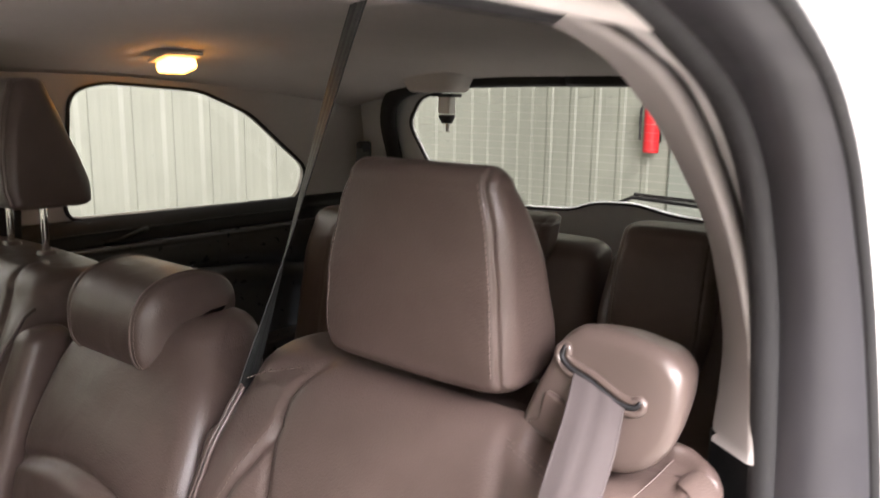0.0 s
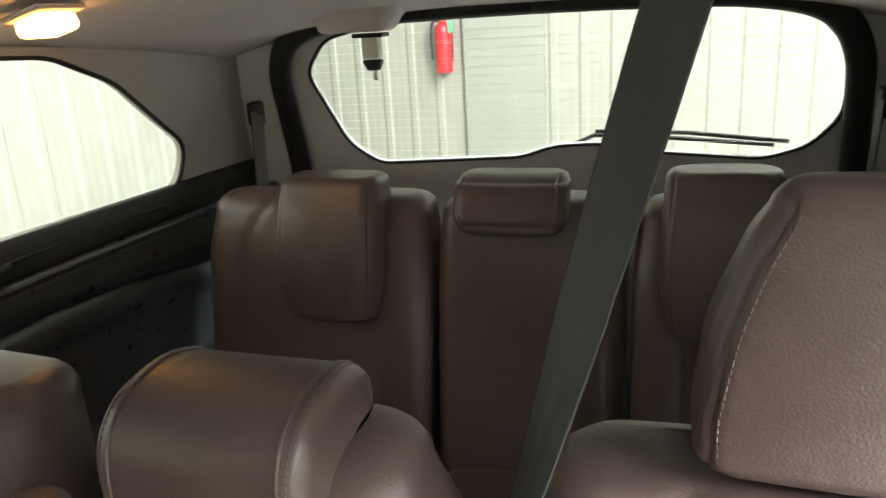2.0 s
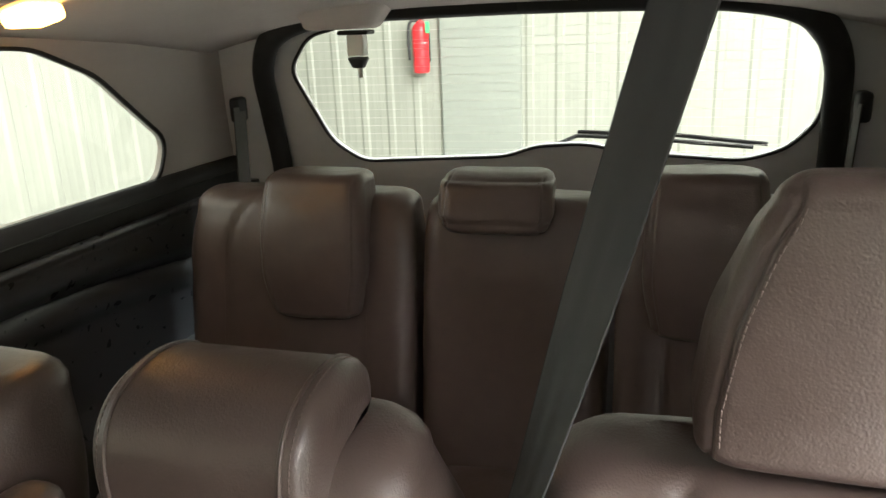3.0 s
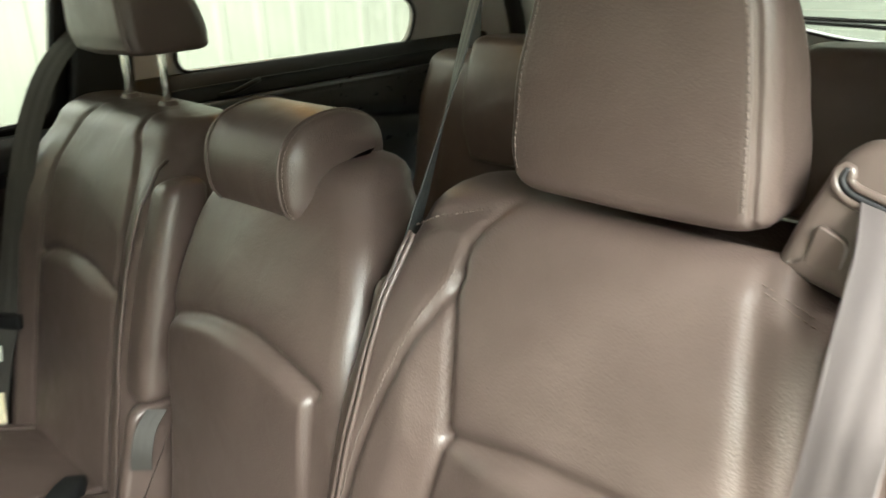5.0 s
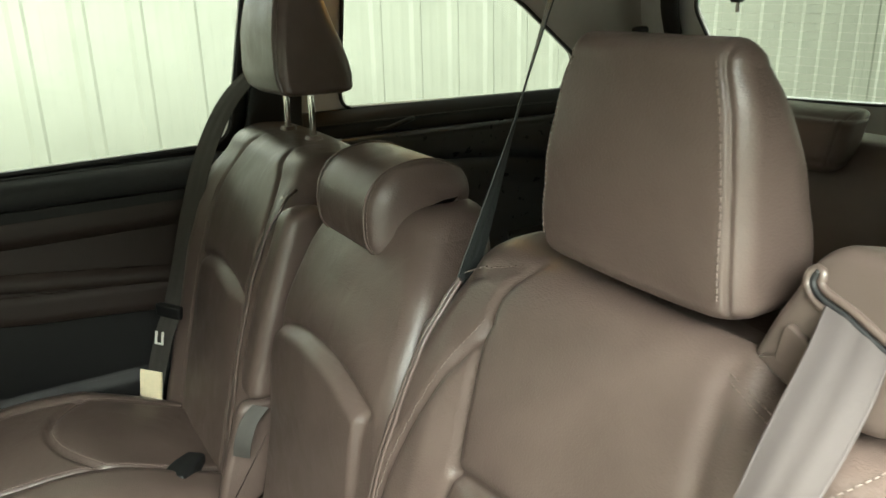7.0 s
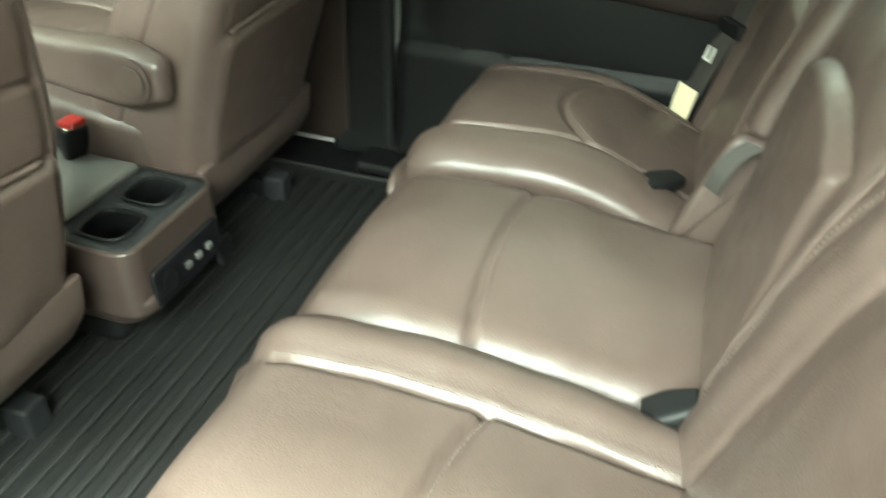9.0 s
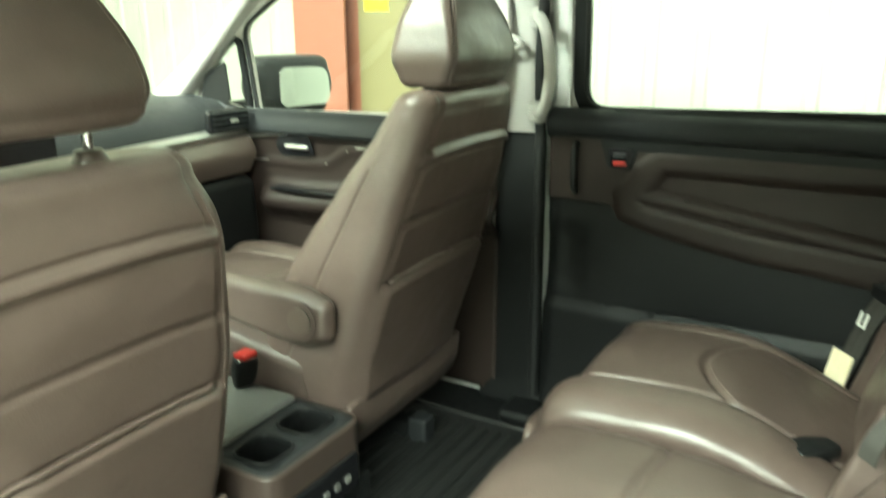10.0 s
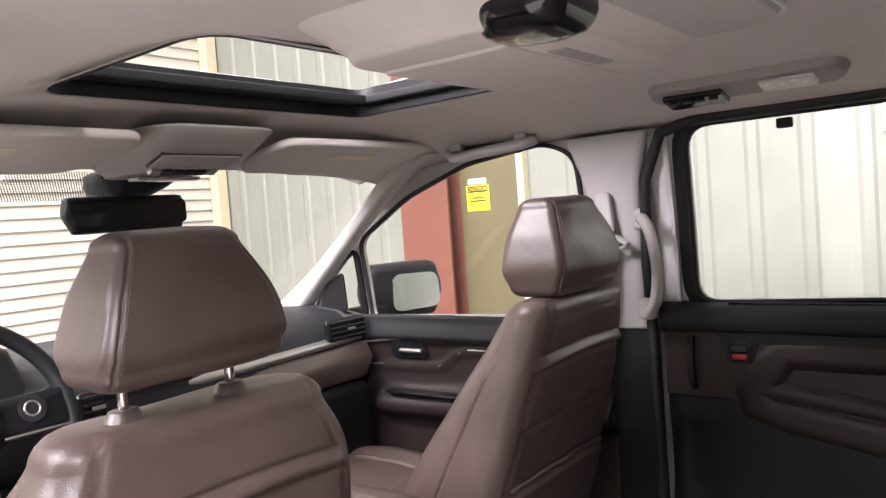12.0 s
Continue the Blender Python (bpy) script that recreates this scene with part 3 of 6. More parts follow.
def edge_band(inner, outer, n, name, mat, label):
    """A flat moulding between two edges, 12 mm thick."""
    a, b = catmull(inner, n), catmull(outer, n)
    back = np.array([-0.006, -0.012, 0.004])
    verts = [tuple(q) for i in range(n) for q in (a[i], a[i] * 0.9 + b[i] * 0.1 + np.array([0.001, 0.004, 0.0]), a[i] * 0.1 + b[i] * 0.9 + np.array([0.001, 0.004, 0.0]), b[i], b[i] + back, a[i] + back)]
    faces = [(i * 6 + j, i * 6 + (j + 1) % 6, i * 6 + 6 + (j + 1) % 6, i * 6 + 6 + j) for i in range(n - 1) for j in range(6)]
    faces += [(0, 1, 2, 3, 4, 5), tuple((n - 1) * 6 + j for j in range(5, -1, -1))]
    return tagged(link_mesh(name, verts, faces, mat), label, "door trim", kind="structure")


edge_band([(-0.691, -0.114, 1.100), (-0.684, -0.148, 1.18), (-0.668, -0.155, 1.25), (-0.662, -0.128, 1.30), (-0.656, -0.06, 1.36), (-0.652, 0.0, 1.40), (-0.648, 0.07, 1.432), (-0.648, 0.20, 1.452), (-0.648, 0.46, 1.468), (-0.648, 0.92, 1.466)],
          [(-0.743, -0.064, 1.108), (-0.735, -0.064, 1.19), (-0.728, -0.056, 1.24), (-0.719, -0.036, 1.295), (-0.709, -0.002, 1.35), (-0.702, 0.05, 1.398), (-0.698, 0.11, 1.424), (-0.695, 0.22, 1.442), (-0.695, 0.46, 1.455), (-0.695, 0.92, 1.452)], 60, "trim", TRIM_GREY, "grey trim edge round the open doorway")
edge_band([(-0.688, -0.118, 0.33), (-0.689, -0.117, 0.8), (-0.689, -0.117, 1.11)], [(-0.745, -0.068, 0.33), (-0.745, -0.068, 0.8), (-0.745, -0.068, 1.11)], 12, "trim", BLACK, "black lower trim edge of the open doorway")
doorway_band(-0.750, 0.010, 0.013, "trim", RUBBER, "thick black rubber seal round the open doorway")
def round_doorway(grow):
    """The doorway's outline, grown; less so along its top."""
    near, far = offset(DOORWAY, 0.010), offset(DOORWAY, grow)
    return [(a[0] + (b[0] - a[0]) * f, a[1] + (b[1] - a[1]) * f) for a, b, (y, z) in zip(near, far, DOORWAY) for f in [1 - 0.9 * float(step(1.04, 1.34, z))]]


jamb_a, jamb_b = offset(DOORWAY, 0.008), round_doorway(0.035)
n = len(jamb_a)
def flare(z):
    """How far out the body's skin stands at a height."""
    return -0.826 + 0.095 * max(z - 1.08, 0)


jv = [(-0.758 + 0.05 * max(z - 1.05, 0), y, z) for y, z in jamb_a] + [(flare(z) + 0.003, y, z) for y, z in jamb_b]
jamb = tagged(link_mesh("trim", jv, [(i, (i + 1) % n, n + (i + 1) % n, n + i) for i in range(n)], JAMB), "dark grey door jamb", "door jamb", kind="structure")
thick(jamb, 0.006)
sv = [(flare(z), y, z) for y, z in round_doorway(0.038)]
tagged(link_mesh("trim", *tube(sv, 0.0055, 8, True), RUBBER), "thin black outer door seal", "door seal", kind="structure")
skin_out = tagged(link_mesh("body_side", *sheet([(-2.0, 0.25), (1.06, 0.25), (1.06, 1.545), (-0.9, 1.545), (-1.35, 1.42), (-2.0, 1.0)], [round_doorway(0.041)], lambda y, z: (flare(z) - 0.005, y, z), 0.1, 0.06), PAINT), "white painted outer body side", "car body", kind="structure")
thick(skin_out, 0.004)

# outer skin of the right side, below the windows and behind the centre pillar
tagged(link_mesh("body_side_right", *join(box(0.822, 0.842, -1.6, 2.5, 0.20, 0.985, 0.004), box(0.815, 0.835, 0.90, 1.045, 0.95, 1.47, 0.004)), PAINT), "white painted outer body side", "car body", kind="structure")
tagged(link_mesh("body_side_front", *box(-0.842, -0.80, 1.95, 2.5, 0.20, 0.985, 0.004), PAINT), "white painted front body side", "car body", kind="structure")

# ---- seats ----
def seat_back(parent, keys, insert, seam_z, mat=LEATHER, bolster=0.018, arch=0.03, stitched=True, nv=130, k=96, edges=None, cross=None, extra=(), dent=None, outer=None):
    """A padded backrest with a centre panel, side bolsters and a cross seam. insert: the panel's x edges; seam_z: the cross seam's height (None: none).
    edges: instead, the panel's two edge lines of (x, z), rising; extra: further seam lines; dent(x, z): pushes the face in."""
    top = keys[-1][2]
    if edges is None:
        xa, xb = insert
        zs = np.linspace(keys[0][2], top + 0.03, 16)
        edges = ([(xa + 0.035 * max(0, (z - (top - 0.10)) / 0.10) ** 2, z) for z in zs], [(xb - 0.035 * max(0, (z - (top - 0.10)) / 0.10) ** 2, z) for z in zs])
        if seam_z is not None:
            cross = [(xa + (xb - xa) * f, seam_z + arch * (1 - (2 * f - 1) ** 2)) for f in np.linspace(0, 1, 13)]
    la, lb = edges
    cx_ = keys[0][0]

    def disp(g, n):
        x, z = g[..., 0], g[..., 2]
        front = step(0.15, 0.5, n[..., 1])
        d = np.zeros(x.shape)
        for l in ((la, lb, *extra) if stitched else ()):
            soft = outer is not None and l is la
            d -= (0.005 if soft else 0.0065) * np.exp(-(near_line(x, z, l) / (0.011 if soft else 0.0055)) ** 2)
        ex = np.maximum(np.interp(z, [p[1] for p in la], [p[0] for p in la]) - x, x - np.interp(z, [p[1] for p in lb], [p[0] for p in lb]))
        d += np.where(x < cx_, outer if outer is not None else bolster, bolster) * step(0.0, 0.05, ex) * (1 - step(top - 0.10, top, z))
        if cross:
            cz = np.interp(x, [p[0] for p in sorted(cross)], [p[1] for p in sorted(cross)])
            mid_ = step(0.0, 0.07 if bolster else 0.012, -ex)
            d -= 0.008 * np.exp(-(near_line(x, z, cross) / 0.006) ** 2)
            d += 0.011 * step(-0.002, 0.022, cz - z) * (1 - step(0.03, 0.26, cz - z)) * mid_
        wob = 0.0012 * np.sin(31 * x + 3 * np.sin(17 * z)) * np.sin(23 * z + 2 * np.sin(13 * x))
        d = (d + wob) * front
        if dent is not None:
            d = d - dent(x, z)
        return d

    grid = loft(keys, nv, 0.035, 0.012, disp, k=k, c=9)
    body = part("backrest", skin(grid), mat, parent)
    if stitched:
        paths = []
        for l, s in ((la, -1), (lb, 1)) if outer is None else ():
            paths.append(on_front(grid, 1, [(x + s * 0.008, z) for x, z in l[1:-2]], 0.006))
        for l in [q for q in extra if q[0][0] > -0.5]:
            paths.append(on_front(grid, 1, [(x + 0.007, z + 0.002) for x, z in l], 0.006))
        row = part("stitching", stitches(paths), THREAD, body)
        row["kind"] = "stuff"
    return grid, body


def headrest(parent, keys, posts=(), post_z=(0, 0), mat=LEATHER, label="", faces=(1,), sides=(-1, 1), seam=0.0105, cap=0.020):
    """A padded head restraint: a front panel sewn to the sides along its rounded corners, and its two steel posts."""
    xs, zk, wk = [r[0] for r in keys], [r[2] for r in keys], [r[3] for r in keys]

    def disp(g, n):
        x, z = g[..., 0], g[..., 2]
        e = np.abs(x - np.interp(z, zk, xs)) - (np.interp(z, zk, wk) / 2 - seam)
        facing = sum(step(0.05, 0.35, n[..., 1] * f) for f in faces)
        d = (-0.0034 * np.exp(-(e / 0.0017) ** 2)) * facing
        return d + 0.0012 * np.sin(40 * x + 2 * np.sin(31 * z)) * np.sin(33 * z)

    grid = loft(keys, 64, cap, 0.006, disp, k=30, c=23, ends=0.75, mcap=8)
    ob = part("head_restraint", skin(grid), mat, parent, label)
    paths = []
    zs = np.linspace(keys[0][2] + 0.004, keys[-1][2] + 0.004, 14)
    for s in sides:
        for face in faces:
            paths.append(on_front(grid, face, [(np.interp(z, zk, xs) + s * (np.interp(z, zk, wk) / 2 - seam - 0.0055), z) for z in zs], 0.006))
    part("stitching", stitches(paths), THREAD, ob)["kind"] = "stuff"
    for x, y in posts:
        p = part("post", tube([(x, y, post_z[0]), (x, y, post_z[1])], 0.006, 12), CHROME, ob, "chrome steel post")
        part("post_sleeve", skin(loft([(x, y, post_z[0] - 0.004, 0.044, 0.034, 0.016, 0.016), (x, y, post_z[0] + 0.006, 0.034, 0.026, 0.012, 0.012)], 4, 0.003, k=3, c=5)), MOCHA_PLASTIC, parent)
    return ob


def cushion(parent, x0, x1, y_front, y_back, z_front, z_back, depth=0.15, insert=None, cross=None, arch=0.0, mat=LEATHER, bolster=0.016):
    """A seat cushion: swept from its front edge to its back."""
    w, cx, length = x1 - x0, (x0 + x1) / 2, y_front - y_back
    keys = [(cx, -0.055, 0.0, w * 0.94, depth * 0.62, 0.05, 0.04), (cx, -0.012, 0.05, w, depth * 0.95, 0.05, 0.04),
            (cx, 0.0, 0.14, w, depth, 0.045, 0.03), (cx, -0.004, 0.3, w, depth, 0.045, 0.03), (cx, (z_back - z_front), length, w * 0.97, depth, 0.045, 0.03)]
    lines = []
    if insert:
        lines += [[(insert[0], 0.06), (insert[0], length)], [(insert[1], 0.06), (insert[1], length)]]
    if cross is not None:
        a, b = insert if insert else (x0 + 0.02, x1 - 0.02)
        lines.append([(a + (b - a) * f, cross - arch * (1 - (2 * f - 1) ** 2)) for f in np.linspace(0, 1, 11)])

    def disp(g, n):
        x, z = g[..., 0], g[..., 2]
        up = step(0.2, 0.6, n[..., 1])
        d = np.zeros(x.shape)
        for l in lines:
            d -= 0.011 * np.exp(-(near_line(x, z, l) / 0.005) ** 2)
        if insert:
            d += bolster * step(0.0, 0.05, np.maximum(insert[0] - x, x - insert[1]))
        return d * up + 0.0018 * np.sin(27 * x + 2 * np.sin(19 * z)) * np.sin(21 * z)

    grid = loft(keys, 110, 0.03, 0.012, disp, k=84, c=8)
    m = Matrix.Translation((0, y_front, z_front - depth / 2)) @ Matrix.Rotation(radians(90), 4, "X")
    ob = part("cushion", moved(skin(grid), m), mat, parent)
    if lines:
        paths = [[m @ q for q in on_front(grid, 1, [(x + 0.007, z + (0.007 if i == len(lines) - 1 and cross is not None else 0)) for x, z in l], 0.006)] for i, l in enumerate(lines)]
        part("stitching", stitches(paths), THREAD, ob)["kind"] = "stuff"
    return ob


def armrest_up(parent, x, y0, z0, y1, z1, w=0.042, d=0.075):
    """A padded armrest folded up along the backrest, with its pivot disc."""
    dy, dz = y1 - y0, z1 - z0
    keys = [(x, y0, z0, w, d, 0.018, 0.018), (x, y0 + dy * 0.15, z0 + dz * 0.15, w, d * 1.05, 0.018, 0.018), (x, y0 + dy * 0.6, z0 + dz * 0.6, w, d * 0.95, 0.018, 0.018), (x, y1, z1, w * 0.85, d * 0.7, 0.016, 0.016)]
    ob = part("armrest", skin(loft(keys, 26, 0.018, 0.003, k=6, c=7)), LEATHER, parent)
    for s in (-1, 1):
        part("pivot_cap", tube([(x + s * (w / 2 - 0.004), y0 + 0.004, z0 + 0.02), (x + s * (w / 2 + 0.003), y0 + 0.004, z0 + 0.02)], 0.017, 20), MOCHA_PLASTIC, ob)
    return ob


def ribbon(path, width=0.047, th=0.0016):
    """Belt webbing: a thin woven strap along (point, across) pairs, with raised lengthwise ridges."""
    cols = [-1, -0.93, -0.6, -0.55, -0.2, -0.15, 0.15, 0.2, 0.55, 0.6, 0.93, 1]
    pts = [Vector(p) for p, a in path]
    verts, faces = [], []
    n = len(path)
    m = len(cols)
    for i, (p, a) in enumerate(path):
        a = Vector(a).normalized()
        t = (pts[min(i + 1, n - 1)] - pts[max(i - 1, 0)]).normalized()
        nrm = a.cross(t).normalized()
        for s in (1, -1):
            for j, c in enumerate(cols):
                ridge = 0.0003 if j in (3, 4, 7, 8) else 0.0
                verts.append(Vector(p) + a * (c * width / 2) + nrm * s * (th / 2 + ridge))
    for i in range(n - 1):
        for s in range(2):
            for j in range(m - 1):
                b = (i * 2 + s) * m + j
                q = (b, b + 1, b + 1 + 2 * m, b + 2 * m)
                faces.append(q if s else q[::-1])
        for j in (0, m - 1):
            b, c = i * 2 * m + j, (i * 2 + 1) * m + j
            faces.append((b, c, c + 2 * m, b + 2 * m))
    return verts, faces


def buckle(name, base, tip, label, group=""):
    """A black belt buckle on a short stalk, with its red or chrome release end."""
    b, t = Vector(base), Vector(tip)
    ob = thing(name, base, label, "belt buckle", group)
    d = (t - b)
    rot = d.to_track_quat("Z", "Y").to_matrix().to_4x4()
    m = Matrix.Translation(b) @ rot
    L = d.length
    part("housing", moved(skin(loft([(0, 0, 0, 0.036, 0.022, 0.007, 0.007), (0, 0, L * 0.5, 0.046, 0.030, 0.008, 0.008), (0, 0, L, 0.046, 0.028, 0.008, 0.008)], 10, 0.004, k=4, c=5)), m), BLACK, ob)
    part("slot_plate", moved(box(-0.018, 0.018, -0.010, 0.010, L + 0.002, L + 0.009, 0.003), m), CHROME, ob)
    return ob


# second row: the left seat, with the belt guide in its shoulder
seat_a = thing("second_row_seat", (-0.46, 0.3, 0.30), "mocha leather second-row seat with a belt guide in its shoulder", "car seat", "second row seats")
OUTER = [(-0.612, 0.55), (-0.609, 0.87), (-0.597, 0.97), (-0.583, 1.03), (-0.571, 1.077), (-0.562, 1.12), (-0.558, 1.14)]
INNER = [(-0.300, 0.55), (-0.310, 0.74), (-0.325, 0.86), (-0.335, 0.935), (-0.315, 1.0), (-0.297, 1.05), (-0.297, 1.085), (-0.315, 1.115), (-0.345, 1.135)]
ga, ba = seat_back(seat_a, [(-0.458, 0.145, 0.55, 0.53, 0.15, 0.05, 0.04), (-0.456, 0.095, 0.75, 0.545, 0.15, 0.035, 0.04), (-0.459, 0.055, 0.90, 0.54, 0.15, 0.035, 0.04), (-0.466, 0.012, 1.01, 0.535, 0.14, 0.035, 0.04), (-0.470, -0.025, 1.092, 0.51, 0.12, 0.035, 0.04)], None, None, bolster=0.013, outer=-0.010,
                   edges=(OUTER, INNER), cross=[(-0.334, 0.932), (-0.42, 0.945), (-0.50, 0.948), (-0.56, 0.945), (-0.607, 0.93)],
                   extra=([(-0.680, 0.80), (-0.676, 0.92), (-0.668, 1.01), (-0.660, 1.05)], [(-0.222, 0.60), (-0.222, 0.80), (-0.245, 0.91), (-0.274, 1.0), (-0.300, 1.06)], [(-0.232, 1.085), (-0.262, 1.10), (-0.31, 1.113)]),
                   dent=lambda x, z: 0.034 * step(1.080, 1.128, z) * step(0.566, 0.606, -x))
piping = [on_front(ga, 1, [(-0.228 + 0.028 * step(0.95, 0.65, z) + o, z) for z in np.linspace(0.60, 1.08, 24)], 0.01) for o in (0.0, 0.008)]
for q in piping:
    part("piping", tube([p + Vector((0, 0.001, 0)) for p in q], 0.0026, 6), LEATHER, ba, "sewn piping on the bolster")
headrest(seat_a, [(-0.438, -0.030, 1.156, 0.236, 0.098, 0.022, 0.03), (-0.4375, -0.031, 1.182, 0.237, 0.106, 0.022, 0.035), (-0.441, -0.021, 1.245, 0.224, 0.090, 0.022, 0.03), (-0.446, -0.008, 1.295, 0.202, 0.062, 0.020, 0.024), (-0.449, 0.0, 1.323, 0.180, 0.044, 0.018, 0.018)])
cushion(seat_a, -0.73, -0.215, 0.70, 0.19, 0.66, 0.625, 0.16, (-0.60, -0.30), 0.30, 0.03)
GUIDE = rounded([(-0.558, 1.116), (-0.568, 1.150), (-0.588, 1.200), (-0.604, 1.213), (-0.640, 1.213), (-0.682, 1.205), (-0.700, 1.190), (-0.704, 1.165), (-0.699, 1.130), (-0.682, 1.108), (-0.655, 1.098), (-0.61, 1.102)], 0.012)
gr = []
for f in (0.12, 0.5, 0.8):
    gr.append([(-0.635 + (u + 0.635) * f, -0.25 * (v - 1.155) * f - 0.00125, 1.155 + (v - 1.155) * f) for u, v in offset(GUIDE, -0.0125)])
for gy, ins in ((0.0, 0.0125), (-0.0012, 0.0075), (-0.004, 0.0035), (-0.009, 0.0008), (-0.016, 0.0), (-0.05, 0.001), (-0.085, 0.004), (-0.115, 0.012)):
    gr.append([(u + 1.3 * gy * (u + 0.56), gy - 0.25 * (v - 1.15), v + 0.22 * gy * (v - 1.08) / 0.14) for u, v in offset(GUIDE, -ins)])
guide = part("belt_guide", skin(np.array(gr)), MOCHA_PLASTIC, seat_a, "shiny mocha plastic belt guide")
SLOT = catmull([(-0.596, 0.0, 1.193), (-0.594, 0.0, 1.184), (-0.602, 0.0, 1.176), (-0.624, 0.0, 1.169), (-0.650, 0.0, 1.158), (-0.664, 0.0, 1.157), (-0.670, 0.0, 1.163)], 30)
SLOT[:, 1] = -0.25 * (SLOT[:, 2] - 1.15) + 0.001
LIP = []
for sd, row in ((1, SLOT), (-1, SLOT[::-1])):
    for i, p in enumerate(row):
        a, b = row[max(i - 1, 0)], row[min(i + 1, len(row) - 1)]
        tx, tz = (b[0] - a[0]), (b[2] - a[2])
        ln = math.hypot(tx, tz)
        taper = min(1.0, 0.45 + 0.25 * min(i, len(row) - 1 - i))
        LIP.append((p[0] - tz / ln * 0.0050 * taper, p[2] + tx / ln * 0.0050 * taper))
part("slot_lip", tube([(u, 0.0005 - 0.25 * (v - 1.15), v) for u, v in LIP], 0.0032, 10, True), MOCHA_PLASTIC, guide)
# the slot's shaded opening is drawn as a black tube
part("slot_shadow", tube(SLOT + np.array([0, 0.0006, 0]), 0.0024, 8), RUBBER, guide, "black tube standing in for the shaded belt slot")
part("release_pad", prism(rounded([(-0.580, 1.125), (-0.586, 1.155), (-0.608, 1.145), (-0.604, 1.112), (-0.588, 1.108)], 0.006), 0.0075, 0.002, "y", -0.001, 2), MOCHA_PLASTIC, guide)
drape = [Vector((-0.632, -0.002, 1.166)), Vector((-0.641, 0.028, 1.143)), Vector((-0.645, 0.055, 1.117)), Vector((-0.649, 0.090, 1.083)), Vector((-0.651, 0.117, 1.05)), Vector((-0.653, 0.147, 0.98)), Vector((-0.66, 0.168, 0.85)), Vector((-0.67, 0.175, 0.72))]
belt_path = catmull(drape, 40)
belt_a = thing("seat_belt", (-0.6, 0.0, 1.17), "light grey belt webbing drawn from the seat's shoulder guide", "seat belt")
belt_run = [(Vector(p), Vector((0.97 - 0.12 * step(0.25, 0.6, i / 40), 0.05 - 0.4 * step(0.2, 0.6, i / 40), 0.30 - 0.3 * step(0.1, 0.6, i / 40))).normalized()) for i, p in enumerate(belt_path)]
part("webbing", ribbon(belt_run, 0.048), BELT_GREY, belt_a)
for o in (-0.0234, -0.008, 0.008, 0.0234):
    part("woven_ridge", tube([p + a * o for p, a in belt_run], 0.0012, 6), BELT_GREY, belt_a)
seam_path = catmull([(-0.655, 0.058, 1.069), (-0.674, 0.040, 1.0905), (-0.679, -0.003, 1.0945), (-0.6785, -0.057, 1.0945)], 24)
part("stitching", stitches([seam_path]), THREAD, ba)["kind"] = "stuff"
for x0, x1 in ((-0.66, -0.28),):
    part("pedestal", box(x0, x1, 0.10, 0.60, 0.297, 0.52, 0.02), BLACK, seat_a)
part("stitching", stitches([[(-0.563, 0.0245, 1.1085), (-0.582, 0.027, 1.1025), (-0.602, 0.027, 1.094)], [(-0.567, 0.0295, 1.1045), (-0.585, 0.032, 1.0975), (-0.602, 0.034, 1.0915)]]), THREAD, ba)["kind"] = "stuff"
armrest_up(seat_a, -0.208, 0.125, 0.74, 0.055, 1.02, 0.03, 0.085)

# second row: the middle seat with its low rolled head restraint
seat_b = thing("second_row_seat", (0.0, 0.3, 0.30), "narrow mocha leather middle seat with a low rolled headrest", "car seat", "second row seats")
gb, bb = seat_back(seat_b, [(-0.008, 0.135, 0.55, 0.356, 0.14, 0.024, 0.04), (-0.008, 0.09, 0.75, 0.376, 0.14, 0.024, 0.04), (-0.005, 0.055, 0.92, 0.366, 0.14, 0.024, 0.04), (0.006, 0.012, 1.02, 0.337, 0.13, 0.024, 0.04), (0.018, -0.02, 1.085, 0.27, 0.11, 0.035, 0.035)], (-0.150, 0.160), 0.905, bolster=0.0, stitched=False)
cushion(seat_b, -0.20, 0.185, 0.70, 0.19, 0.645, 0.615, 0.14, None, 0.245, 0.015)
PROF = catmull([(0.050, 1.044), (0.072, 1.075), (0.070, 1.128), (0.044, 1.160), (0.0, 1.172), (-0.040, 1.168), (-0.072, 1.150), (-0.080, 1.118), (-0.064, 1.096), (-0.030, 1.092), (-0.008, 1.078), (0.004, 1.054), (0.024, 1.034), (0.050, 1.044)], 64)[:-1]
roll = []
for f in np.linspace(-1, 1, 27):
    e = max(0, abs(f) - 0.80) / 0.20
    ins = 0.028 * (1 - math.sqrt(max(1 - e * e, 0)))
    q = offset([tuple(p) for p in PROF], -ins)
    roll.append([(0.040 + 0.098 * f, y, z) for y, z in q])
rg = np.array(roll)
hb = part("head_restraint", skin(rg), LEATHER, seat_b, "low rolled leather headrest")
part("stitching", stitches([[Vector(p) for p in rg[i][2:34]] for i in (2, 24)]), THREAD, hb)["kind"] = "stuff"
for i in (3, 23):
    part("piping", tube([Vector(p) for p in rg[i][0:36]], 0.0022, 6), LEATHER, hb)
part("pedestal", box(-0.15, 0.14, 0.12, 0.58, 0.297, 0.52, 0.02), BLACK, seat_b)

